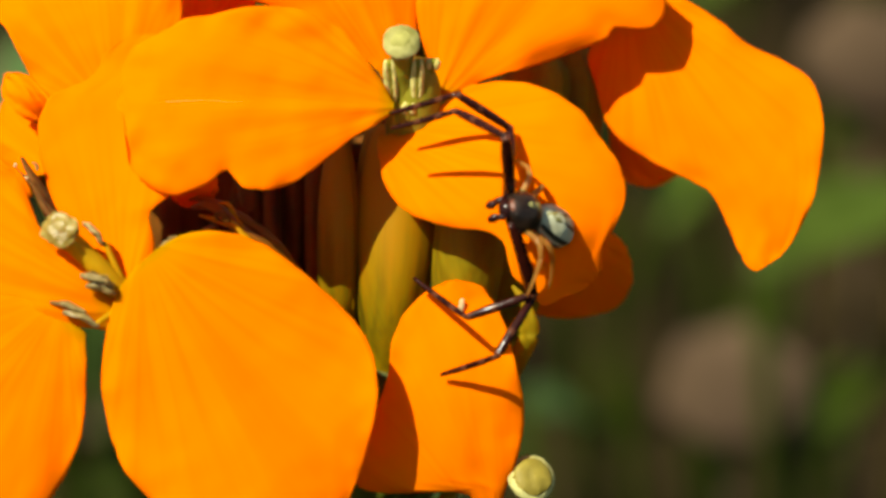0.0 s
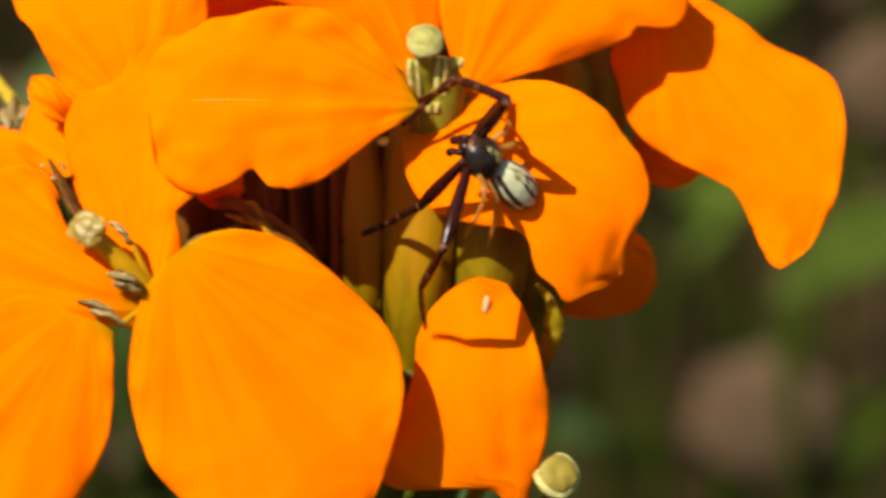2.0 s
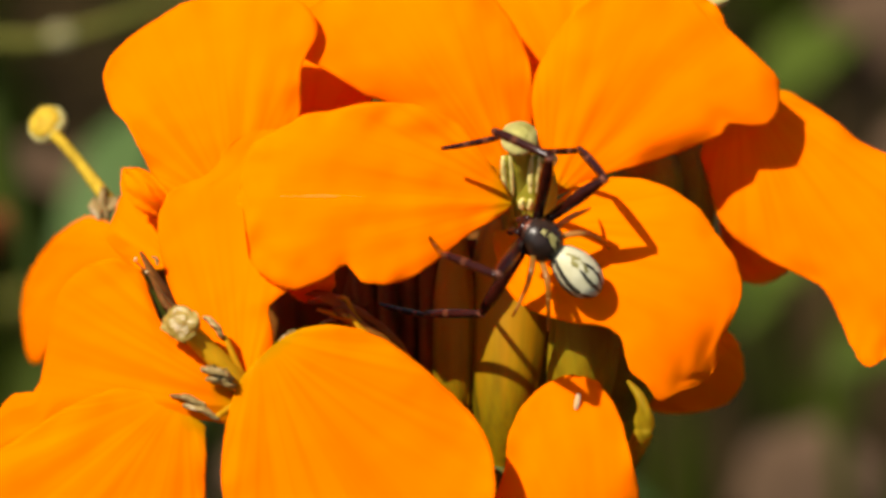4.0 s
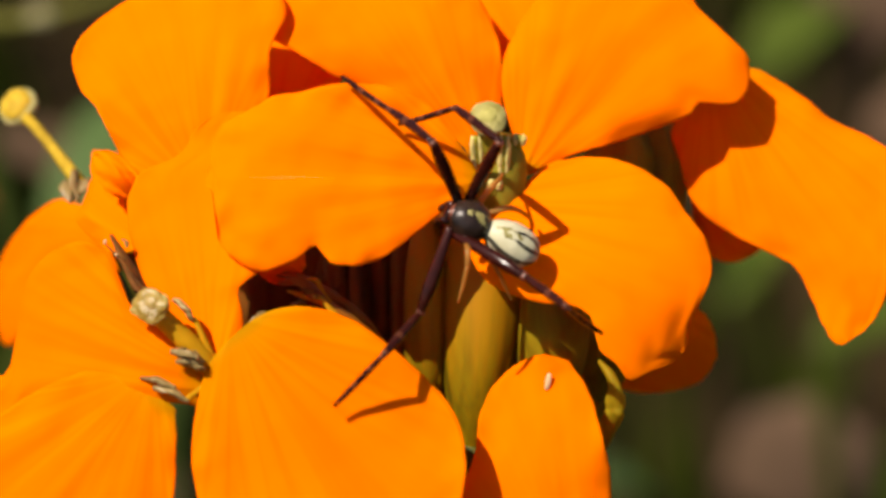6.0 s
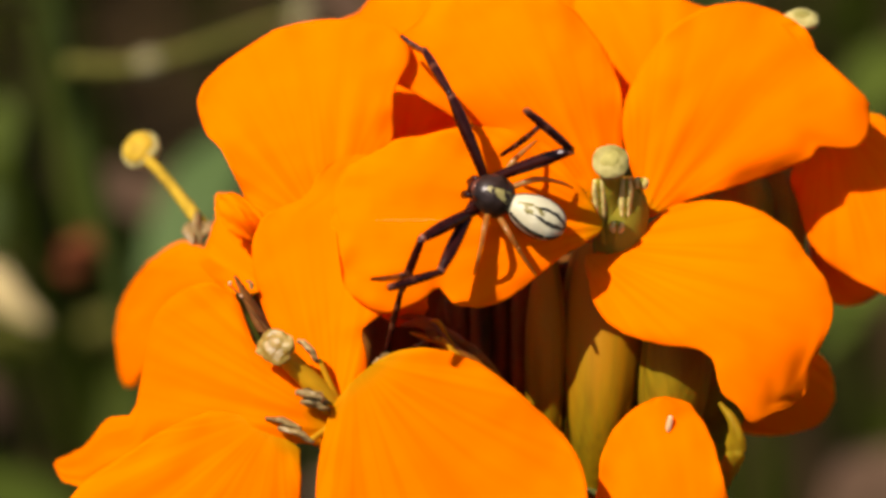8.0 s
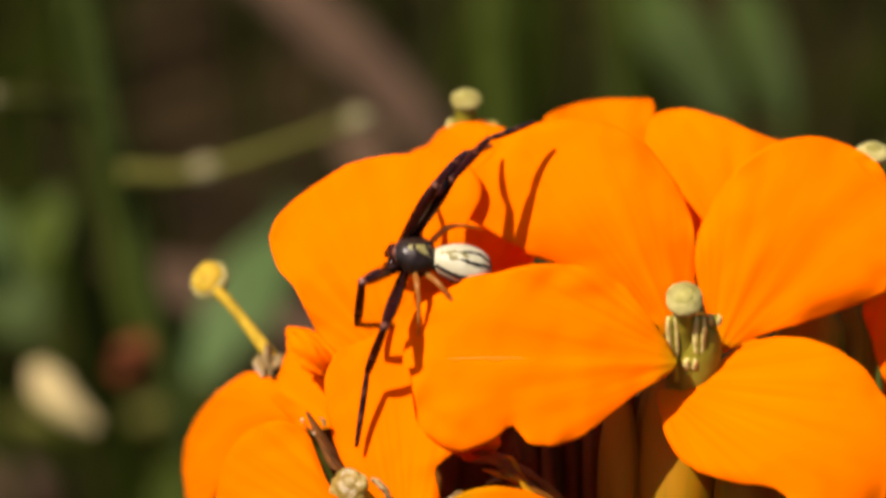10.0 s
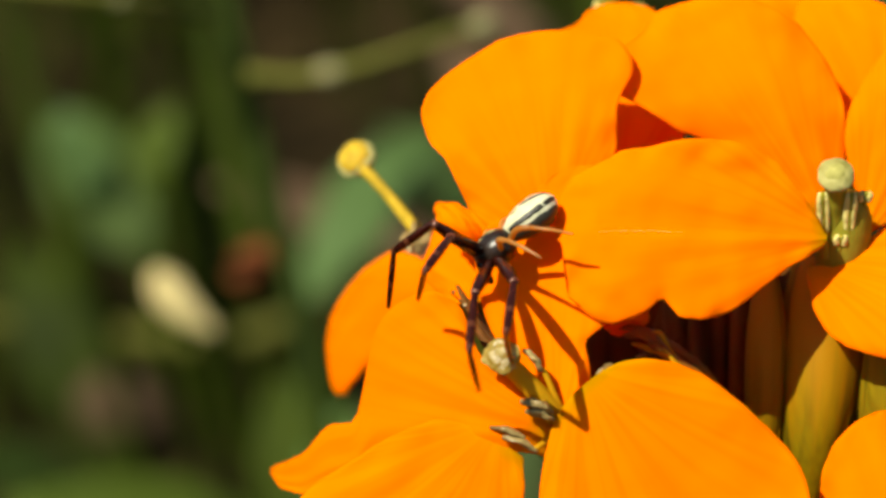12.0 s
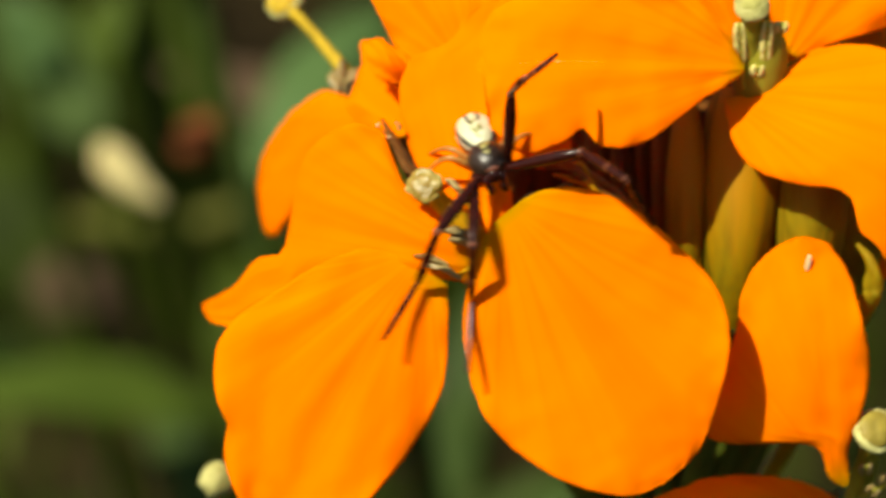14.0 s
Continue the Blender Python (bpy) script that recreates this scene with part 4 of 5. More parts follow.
# two of the strips are ochre, painting the bright streaks of light on the folds
for k, (y0, w0, rise, r) in enumerate(((-0.62, 0.9, 0.3, 0.30), (-0.90, 1.6, 0.5, 0.34), (-1.12, 2.0, 0.3, 0.26), (-1.35, 1.2, 0.6, 0.30), (-0.78, 1.8, 0.1, 0.18), (-1.55, 2.0, 0.2, 0.20))):
    o = 0.12 * math.sin(k * 2.3)
    tube("petal", [(-4.0 + 0.25 * k, y0, w0), (-3.2 + 0.15 * k, y0 - 0.05 + o, w0 + rise), (-2.3, y0 - 0.55 - o, w0 + rise * 0.7), (-1.2 - 0.1 * k, y0 - 1.4 + o, w0), (-0.3, y0 - 2.6, w0 - 1.2)],
         [r * 0.35, r, r * 1.15, r * 1.1, r * 0.6], (FOLDED, FOLDED, OCHRE, HUSK_DARK, OCHRE, FOLDED)[k], folded, "", 14, 0.45, 0.5)
blob("anther", (-2.75, -1.18, 2.75), (0.16, 0.28, 0.14), SEPAL_RED, folded, "small glossy brown anther", (0.9, -0.4, 0.1))
petal(folded, (-4.0, 1.3), (-3.7, -0.9), (1.2, 1.6, 1.0), (0.3, 0.6, 0.75, 0.8, 0.85, 0.8, 0.55, 0.3), (-0.3, -0.6, -0.75, -0.9, -0.85, -0.7, -0.45, -0.2), cup=-0.5, ruffle=0.3)
tube("pedicel", [(-0.8, -4.4, 0.3), (-0.7, -9, -6), (-0.2, -18, -12.4)], [0.3, 0.4, 0.4], STEM, folded)
sprout = thing("green_shoot", P(8, -7, -6), "pale green curved shoot beside the petals", "shoot")
tube("blade", [(6.45, -3.4, 1.6), (6.87, -4.0, 1.8), (6.96, -4.8, 1.6), (6.6, -6.0, 0.4), (4, -12, -8), (0.4, -18, -12.3)], [0.1, 0.3, 0.36, 0.3, 0.3, 0.3], SEPAL, sprout, "", 10, 0.6)

# the stem that carries the cluster
stalk = thing("wallflower_plant", FRAME @ Vector((0, 0, 0)), "upright green wallflower stem with narrow leaves", "plant stem")
root = Vector((0.004, 0.03, -0.004))
top = P(0.2, -14, -12)
part("stalk", sweep([top, top.lerp(root, 0.3) + Vector((0.003, 0, 0)), top.lerp(root, 0.7), root], [0.0011, 0.0015, 0.0019, 0.0022], 12), STEM, stalk)
for k in range(9):
    f = 0.2 + 0.08 * k
    leaf_mesh(45 + 6 * k, 7 + k * 0.5, 0.7, LEAF, top.lerp(root, f), 137 * k + 40, 40, "leaf", stalk)

# ---- greenery behind ----
random.seed(11)


def far(u, v, w):
    return P(u, v, w)


def stem_thing(name, label, pts, radii, mat, category="plant stem", group=""):
    t = thing(name, far(*pts[0]), label, category, group)
    part("stalk", sweep([far(*p) for p in pts], [r * MM for r in radii], 10), mat, t)
    twig = category == "twig"
    for i in range(1, len(pts) - (not twig)) if category in ("twig", "plant stem") else ():
        r = max(radii) * 1.15 if twig else radii[i] * 1.08
        blob("joint", pts[i], (r, r * 1.4, r), KNOT if twig else mat, t, "pale straw-coloured knot" if twig else "", Vector(pts[i]) - Vector(pts[i - 1]), 0.25, 12)
    return t


def broad_leaf(label, a, b, width, mat):
    """A wide leaf between two places, its face turned up to the light, on a stalk that runs down to the soil."""
    a, b = Vector(a), Vector(b)
    t = thing("leaf", far(*a), label, "leaf")
    ax = (b - a)
    face = Vector((-0.3, 0.5, 0.8))
    sd = ax.cross(face).normalized()
    nm = sd.cross(ax).normalized()
    bm = bmesh.new()
    rows = []
    for i in range(15):
        s = i / 14
        half = width * 0.5 * math.sin(math.pi * min(1, 0.04 + s * 0.95)) ** 0.7
        row = []
        for j in range(7):
            x = j / 3 - 1
            c = a + ax * s + sd * x * half + nm * (abs(x) * half * 0.3 + 2.0 * math.sin(s * 2.5) + 0.8 * noise.noise((s * 4, x, a.x)))
            row.append(bm.verts.new(far(*c)))
        rows.append(row)
    for r0, r1 in zip(rows, rows[1:]):
        for j in range(6):
            bm.faces.new((r0[j], r0[j + 1], r1[j + 1], r1[j]))
    ext = bmesh.ops.extrude_face_region(bm, geom=bm.faces[:])
    for g in ext["geom"]:
        if isinstance(g, bmesh.types.BMVert):
            g.co = g.co - FRAME.to_3x3() @ nm * 0.4 * MM
    part("blade", bm, mat, t)
    foot = far(*a)
    soil = Vector((foot.x + 0.01, foot.y + 0.02, -0.005))
    part("stalk", sweep([foot, foot.lerp(soil, 0.5) + Vector((0.006, 0, 0)), soil], [0.0008, 0.001, 0.0012], 8), GRASS, t)


# brown blob on an added stalk, standing in for a patch of sunlit soil
def clod(label, place, radius):
    place = Vector(place)
    t = thing("soil_blob", far(*place), label, "dry leaf")
    blob("blade", place, (radius, radius * 0.8, radius * 0.35), DRY, t, "", (0.4, 1, 0.2), 0.25, 20)
    foot = far(*place)
    soil = Vector((foot.x, foot.y + 0.02, -0.005))
    part("stalk", sweep([foot, foot.lerp(soil, 0.5) + Vector((0.004, 0, 0)), soil], [0.0008, 0.001, 0.0012], 8), DRY, t)


stem_thing("grass_stem", "tall soft green stem behind the flowers", [(-28.8, 29.3, -85), (-27.4, 20.6, -85), (-24.6, 7.7, -85), (-21.3, -7.1, -85), (-19.4, -26.8, -85)], [0.55, 0.6, 0.66, 0.72, 0.78], DARK_STALK, "plant stem")
stem_thing("seed_twig", "thin yellow-green twig with knobbed joints", [(-24.7, 12.6, -75), (-20.1, 12.8, -75), (-11.6, 15.5, -75)], [0.52, 0.36, 0.34], TWIG, "twig")
stem_thing("seed_twig", "thin yellow-green twig with knobbed joints", [(-47.5, 18.6, -75), (-31.9, 16.9, -75), (-26.9, 16.8, -87.5)], [0.36, 0.40, 0.40], TWIG, "twig")
stem_thing("seed_twig", "long thin green twig", [(-84.6, -1.1, -205), (-62.9, -2.2, -205), (-42.4, -3.9, -205), (-32.8, -1.1, -205)], [1.0, 1.0, 1.2, 1.0], TWIG, "plant stem")
withered = stem_thing("withered_flower", "pale cream withered flower head", [(-32.3, 2.0, -95), (-31.6, 0.9, -95), (-30.5, -0.5, -95), (-28.6, -1.9, -95)], [0.45, 0.8, 0.95, 0.35], PALE, "flower")
tube("petal", [(-32.6, 1.9, -94.5), (-32.4, 0.6, -94.6), (-31.6, -0.6, -95), (-30.4, -1.6, -95.2)], [0.25, 0.6, 0.65, 0.2], PALE, withered, "", 10, 0.5, 0.4)
tube("petal", [(-31.2, 1.8, -95.5), (-30.7, 1.0, -95.3), (-30.1, 0.0, -95.2), (-29.8, -0.8, -95)], [0.15, 0.4, 0.5, 0.3], PALE, withered, "", 10, 0.5, 0.4)
stem_thing("withered_petal", "dull orange petal of a withered flower", [(-27.4, 1.0, -95), (-26.3, 2.3, -95), (-25.1, 3.2, -95)], [0.9, 1.35, 0.9], RUST, "petal")
stem_thing("grass_stem", "tall soft green stem behind the flowers", [(-4.8, 41.2, -150), (-4.7, 28.0, -150), (-4.1, 14.8, -150), (-3.4, -11.4, -150)], [2.0, 2.0, 2.0, 2.2], GRASS, "plant stem")
stem_thing("grass_stem", "tall soft green stem behind the flowers", [(3.8, 47.1, -190), (5.7, 31.8, -190), (6.6, 11.6, -190)], [2.0, 1.8, 1.8], GRASS, "plant stem")
stem_thing("dry_stalk", "dry brown stalk lying among the stems", [(-27.7, 38.2, -190), (-18.6, 30.0, -190), (-12.5, 23.4, -190), (-8.5, 18.8, -190)], [2.4, 2.6, 2.2, 1.6], DRY, "plant stem")
stem_thing("grass_stem", "slender dark green stem", [(-66.1, 36.5, -210), (-61.5, 22.8, -210), (-57.5, 8.1, -210), (-54.6, -12.5, -210)], [1.2, 1.2, 1.3, 1.4], GRASS, "plant stem")
stem_thing("grass_stem", "slender dark green stem", [(-35.5, 30.3, -130), (-33.1, 18.1, -130), (-29.9, 1.9, -130)], [1.0, 1.1, 1.2], GRASS, "plant stem")
broad_leaf("soft grey-green leaf out of focus", (-48.4, 15.0, -150), (-43.4, 7.6, -154), 4.4, LEAF)
broad_leaf("soft grey-green leaf out of focus", (-27.9, 0.4, -150), (-18.0, 13.4, -162), 7.0, LEAF)
broad_leaf("soft green leaf out of focus", (13.4, 20.4, -150), (6.9, 31.8, -162), 5.0, LEAF_DEEP)
broad_leaf("soft green leaf out of focus", (17.8, 20.3, -150), (15.1, 31.8, -162), 4.0, LEAF_DEEP)
broad_leaf("sunlit green leaf out of focus", (31.5, -7.9, -150), (46.6, -2.8, -162), 7.0, LEAF_LIGHT)
broad_leaf("soft grey-green leaf out of focus", (14.0, -19.0, -160), (20.3, -23.7, -172), 6.0, LEAF)
broad_leaf("sunlit green leaf out of focus", (-51.1, -16.3, -150), (-31.8, -19.7, -162), 6.0, LEAF_LIGHT)
broad_leaf("soft green leaf out of focus", (-59.1, -13.2, -170), (-48.4, -20.5, -182), 7.0, LEAF_DEEP)
broad_leaf("soft grey-green leaf out of focus", (38.1, -27.8, -190), (49.0, -18.0, -202), 6.0, GRASS)
broad_leaf("sunlit green leaf out of focus", (-39.3, 15.6, -156), (-40.2, 8.6, -159), 4.0, LEAF_LIGHT)
broad_leaf("soft green leaf out of focus", (-43.1, 14.6, -170), (-38.5, 5.8, -182), 4.0, LEAF_DEEP)
broad_leaf("soft grey-green leaf out of focus", (-46.8, 4.2, -195), (-57.2, 16.3, -207), 9.0, LEAF_DEEP)
broad_leaf("soft grey-green leaf out of focus", (-22.5, -7.7, -125), (-20.1, -18.9, -137), 9.0, LEAF)
broad_leaf("sunlit green leaf out of focus", (31.0, 15.1, -200), (40.9, 22.2, -212), 7.0, LEAF_LIGHT)
broad_leaf("sunlit green leaf out of focus", (28.4, -5.2, -200), (35.5, 1.1, -212), 7.0, LEAF_LIGHT)
broad_leaf("dark green leaf beneath the flowers", (-13.9, -6.7, -90), (-12.8, -16.3, -102), 12.0, LEAF_DEEP)
clod("raised brown blob standing in for sunlit soil", (33.0, -19.1, -180), 7.0)
clod("raised brown blob standing in for sunlit soil", (44.6, 9.1, -180), 6.0)
clod("raised brown blob standing in for sunlit soil", (43.3, 22.6, -210), 6.0)
clod("raised brown blob standing in for sunlit soil", (-47.1, -9.5, -180), 4.0)


def undergrowth():
    """Loose small leaves at many depths behind the cluster."""
    for k in range(44):
        w = random.uniform(-330, -150)
        reach = (110 - w) / 110
        u, v = random.uniform(-24, 22) * reach, random.uniform(-13, 6) * reach
        if u > 3 * reach or (u < -9 * reach and v > -3 * reach):
            continue
        size, turn = random.uniform(14, 34), random.uniform(0, 6.28)
        tip = (u + size * math.cos(turn), v + size * abs(math.sin(turn)) * 0.8, w + random.uniform(-8, 8))
        broad_leaf("small green leaf out of focus in the undergrowth", (u, v, w), tip, size * random.uniform(0.18, 0.34), random.choice((LEAF, LEAF_DEEP, LEAF_DEEP, LEAF_LIGHT, GRASS, GRASS, DRY)))


undergrowth()


def meadow():
    """Countless blades that stand on the soil all round the cluster."""
    verts, faces = [], []
    for k in range(16000):
        r, turn = 1.75 * math.sqrt(random.random()), random.uniform(0, 2 * math.pi)
        x, y = r * math.cos(turn), 0.45 + r * math.sin(turn)
        if math.hypot(x, y + 0.02) < 0.18:
            continue
        h = random.uniform(0.05, 0.22) * (0.7 if math.hypot(x, y) < 0.4 else 1)
        lean, wd, spin = random.uniform(-0.3, 0.3), random.uniform(0.0012, 0.004), random.uniform(0, 3.14)
        sx, sy = math.cos(spin) * wd, math.sin(spin) * wd
        for i in range(6):
            s = i / 5
            cx, cy, cz = x + lean * h * s * s, y + 0.3 * lean * h * s, h * s * (1 - 0.3 * s * abs(lean)) - 0.01
            g = 1 - 0.97 * s ** 2
            verts += [(cx + sx * g, cy + sy * g, cz), (cx - sx * g, cy - sy * g, cz), (cx, cy - wd * 0.25 * g, cz - 0.0004)]
            if i:
                n = len(verts) - 6
                faces += [(n + a, n + c, n + 3 + c, n + 3 + a) for a, c in ((0, 1), (1, 2), (2, 0))]
    me = bpy.data.meshes.new("grass")
    me.from_pydata(verts, [], faces)
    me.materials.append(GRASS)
    for p in me.polygons:
        p.use_smooth = True
    tagged(new("grass", me), "soft green blades of grass, darkened for shade, on brown soil", "grass", kind="stuff")


meadow()

# tiny scraps caught on the petals
for place, size in (((4.77, -4.02, 2.79), (0.10, 0.27, 0.03)), ((-9.25, 0.48, 2.72), (0.06, 0.07, 0.05)), ((-8.85, 0.07, 3.22), (0.055, 0.055, 0.045))):
    tagged(blob("pollen_fleck", place, size, FLECK, None, "", (0.2, 1, 0.1), 0.3, 12), "tiny whitish fleck stuck to a petal", "fleck")

# silk line across the petals
silk = tagged(tube("silk_thread", [(-4.60, 2.44, 4.3), (-3.30, 2.46, 4.75), (-1.90, 2.43, 4.4)], [0.0015, 0.002, 0.0015], SILK, None, "", 6), "single shining strand of spider silk", "silk")


# ---- the spider ----
spider = thing("crab_spider", (0, 0, 0), "small crab spider, dark front, white striped abdomen", "spider")


def local(bm, name, mat, parent=None, label=""):
    """Meshes in the spider's own space, millimetres: x ahead, y to its left, z up."""
    for v in bm.verts:
        v.co *= MM
    ob = mesh_object(name, bm, mat, None, label)
    ob.parent = parent or spider
    return ob


def egg(centre, half, taper=0.0, rough=0.0, seg=28):
    bm = bmesh.new()
    bmesh.ops.create_uvsphere(bm, u_segments=seg, v_segments=seg // 2 + 2, radius=1)
    for v in bm.verts:
        c = v.co.copy()
        k = 1 + taper * c.x
        r = 1 + rough * noise.noise(c * 3)
        v.co = Vector((c.x * half[0] * r, c.y * half[1] * k * r, c.z * half[2] * k * r)) + Vector(centre)
    return bm


def band_on_egg(centre, half, taper, y0, y1, x0, x1, lift=1.02, wob=0.03, n=20):
    """A strip lying on the upper side of an egg between two long lines; y0, y1: (start, middle, end) as shares of the half width."""
    bm = bmesh.new()
    rows = []
    for i in range(n + 1):
        s = i / n
        x = x0 + (x1 - x0) * s
        girth = math.sqrt(max(0, 1 - x * x)) * (1 + taper * x)
        row = []
        for j in range(4):
            y = spline(y0, s) + (spline(y1, s) - spline(y0, s)) * j / 3 + wob * noise.noise((s * 9, j * 2.0, y0[0] * 9))
            y = max(-0.98, min(0.98, y))
            z = math.sqrt(1 - y * y)
            row.append(bm.verts.new(Vector((x * half[0], y * girth * half[1], z * girth * half[2])) * lift + Vector(centre)))
        rows.append(row)
    for r0, r1 in zip(rows, rows[1:]):
        for j in range(3):
            bm.faces.new((r0[j], r0[j + 1], r1[j + 1], r1[j]))
    ext = bmesh.ops.extrude_face_region(bm, geom=bm.faces[:])
    for g in ext["geom"]:
        if isinstance(g, bmesh.types.BMVert):
            g.co = Vector(centre) + (g.co - Vector(centre)) * 0.985
    return bm


C_HALF, A_HALF, A_MID = (0.72, 0.68, 0.57), (1.02, 0.65, 0.55), (-1.49, 0, 0.14)
carapace = local(egg((0, 0, 0), C_HALF, -0.12, 0.04), "carapace", CARAPACE, None, "glossy black-brown carapace")
local(band_on_egg((0, 0, 0), C_HALF, -0.12, (-0.32, -0.2, -0.12), (0.32, 0.2, 0.12), -0.62, 0.45, 1.006), "head_stripe", CREAM, carapace, "olive-gold streak")
for y in (-0.3, -0.12, 0.12, 0.3):
    local(egg((0.64 - abs(y) * 0.25, y, 0.14), (0.055, 0.055, 0.055), 0, 0, 10), "eye", CARAPACE, carapace)
local(egg((0.62, 0, -0.2), (0.2, 0.3, 0.24), 0.1, 0.05, 16), "jaws", LEG, carapace)
local(egg((0.57, 0, 0.05), (0.16, 0.25, 0.15), 0.1, 0.06, 18), "face", BAND, carapace, "red-brown face")
abdomen = local(egg(A_MID, A_HALF, -0.14, 0.03, 34), "abdomen", ABDOMEN, None, "creamy white abdomen")
for y0, y1, x0, x1 in (((-0.34, -0.36, -0.3), (-0.14, -0.16, -0.14), -0.93, -0.6), ((-0.38, -0.42, -0.38), (-0.22, -0.2, -0.22), -0.66, -0.25), ((-0.38, -0.34, -0.24), (-0.24, -0.17, -0.16), -0.28, 0.12),
                       ((0.14, 0.16, 0.14), (0.34, 0.36, 0.3), -0.93, -0.6), ((0.22, 0.2, 0.22), (0.38, 0.42, 0.38), -0.66, -0.25), ((0.24, 0.17, 0.16), (0.38, 0.34, 0.24), -0.28, 0.12),
                       ((-0.98, -0.98, -0.98), (-0.8, -0.87, -0.82), -0.98, 0.8), ((0.8, 0.87, 0.82), (0.98, 0.98, 0.98), -0.98, 0.8), ((-0.9, -0.9, -0.9), (0.9, 0.9, 0.9), -0.995, -0.9)):
    local(band_on_egg(A_MID, A_HALF, -0.14, y0, y1, x0, x1, 1.012), "stripe", STRIPE, abdomen, "black stripe")
local(band_on_egg(A_MID, A_HALF, -0.14, (-0.06, -0.3, -0.16), (0.06, 0.3, 0.16), -0.15, 0.72, 1.006, 0.09), "blotch", CREAM, abdomen, "pale olive blotch")
local(egg((A_MID[0], 0, A_MID[2] - 0.09), (0.99, 0.662, 0.5), -0.14, 0, 30), "underside", STRIPE, abdomen, "dark underside")
local(egg((-0.68, 0, 0.0), (0.16, 0.14, 0.14), 0, 0, 12), "waist", CARAPACE)
for y in (-1, 1):
    palp = local(sweep([(0.5, 0.22 * y, -0.2), (0.66, 0.29 * y, -0.22), (0.74, 0.28 * y, -0.38), (0.73, 0.24 * y, -0.52)], [0.1, 0.11, 0.1, 0.09], 10), "palp", LEG)
    local(egg((0.73, 0.23 * y, -0.62), (0.13, 0.14, 0.2), 0, 0.15, 14), "palp_bulb", LEG, palp)

FEMUR, TIBIA, TARSUS = 2.85, 2.2, 2.4
HIPS = {"right front": (0.42, -0.42, -0.2), "right second": (0.2, -0.55, -0.22), "left front": (0.42, 0.42, -0.2), "left second": (0.2, 0.55, -0.22)}


def limb(length, r0, r1, r2, bend=0.12):
    """A segment along +x with a slight bow."""
    return sweep([(0, 0, 0), (length * 0.3, 0, bend * 0.7), (length * 0.7, 0, bend * 0.7), (length, 0, 0)], [r0 * 0.8, r0, r1, r2], 10)


def ring(x0, x1, r, z):
    return sweep([(x0, 0, z), ((x0 + x1) / 2, 0, z), (x1, 0, z)], [r * 0.97, r, r * 0.97], 10)


def make_leg(hip):
    femur = local(limb(FEMUR, 0.19, 0.215, 0.13), "leg", LEG, None, "long black-brown banded front leg")
    tibia = local(limb(TIBIA, 0.145, 0.15, 0.11, 0.05), "tibia", LEG_TIBIA, femur)
    tarsus = local(limb(TARSUS, 0.105, 0.095, 0.065, -0.1), "tarsus", LEG_TARSUS, femur)
    local(ring(FEMUR - 0.14, FEMUR + 0.02, 0.148, 0.0), "knee_band", BAND, femur, "reddish band")
    return femur, tibia, tarsus


LEGS = {k: make_leg(h) for k, h in HIPS.items()}


def make_short_leg(points):
    p = [Vector(q) for q in points]
    leg = local(sweep([q - p[0] for q in p[:3]], [0.1, 0.1, 0.075], 9), "hind_leg", FAWN, None, "short translucent straw-coloured hind leg")
    local(sweep([q - p[0] for q in p[2:]], [0.075, 0.06, 0.035], 9), "tarsus", FAWN, leg)
    return leg, p[0]


SHORT = []
for y in (-1, 1):
    SHORT.append(make_short_leg([(-0.1, 0.5 * y, -0.1), (-0.15, 1.1 * y, 0.35), (-0.35, 1.55 * y, 0.25), (-0.6, 2.0 * y, -0.2), (-0.8, 2.35 * y, -0.65)]))
    SHORT.append(make_short_leg([(-0.35, 0.42 * y, -0.1), (-0.85, 0.95 * y, 0.3), (-1.3, 1.25 * y, 0.15), (-1.85, 1.5 * y, -0.25), (-2.3, 1.65 * y, -0.65)]))


# ---- what moves ----
BODY_LENGTH = 2.52


def stance(place, tail, up):
    """The spider's pose in the cluster frame: carapace place, where its tail lies (below the head, or above it if a third value says -1), and its back's direction."""
    du, dv = place[0] - tail[0], place[1] - tail[1]
    d = math.hypot(du, dv)
    dw = math.sqrt(max(0.0, BODY_LENGTH ** 2 - d * d)) * (tail[2] if len(tail) > 2 else 1)
    x = Vector((du, dv, dw)).normalized()
    y = Vector(up).cross(x).normalized()
    z = x.cross(y)
    m = Matrix((x, y, z)).transposed().to_4x4()
    m.translation = Vector(place)
    return m


def in_metres(m):
    m = m.copy()
    m.translation *= MM
    return m


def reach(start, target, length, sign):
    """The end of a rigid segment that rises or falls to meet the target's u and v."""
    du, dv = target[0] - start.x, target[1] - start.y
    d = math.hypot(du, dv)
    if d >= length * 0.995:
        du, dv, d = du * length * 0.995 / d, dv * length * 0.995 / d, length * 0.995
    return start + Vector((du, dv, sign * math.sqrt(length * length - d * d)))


def along(a, b, up):
    x = (b - a).normalized()
    y = up.cross(x).normalized()
    m = Matrix((x, y, x.cross(y))).transposed().to_4x4()
    m.translation = a
    return m


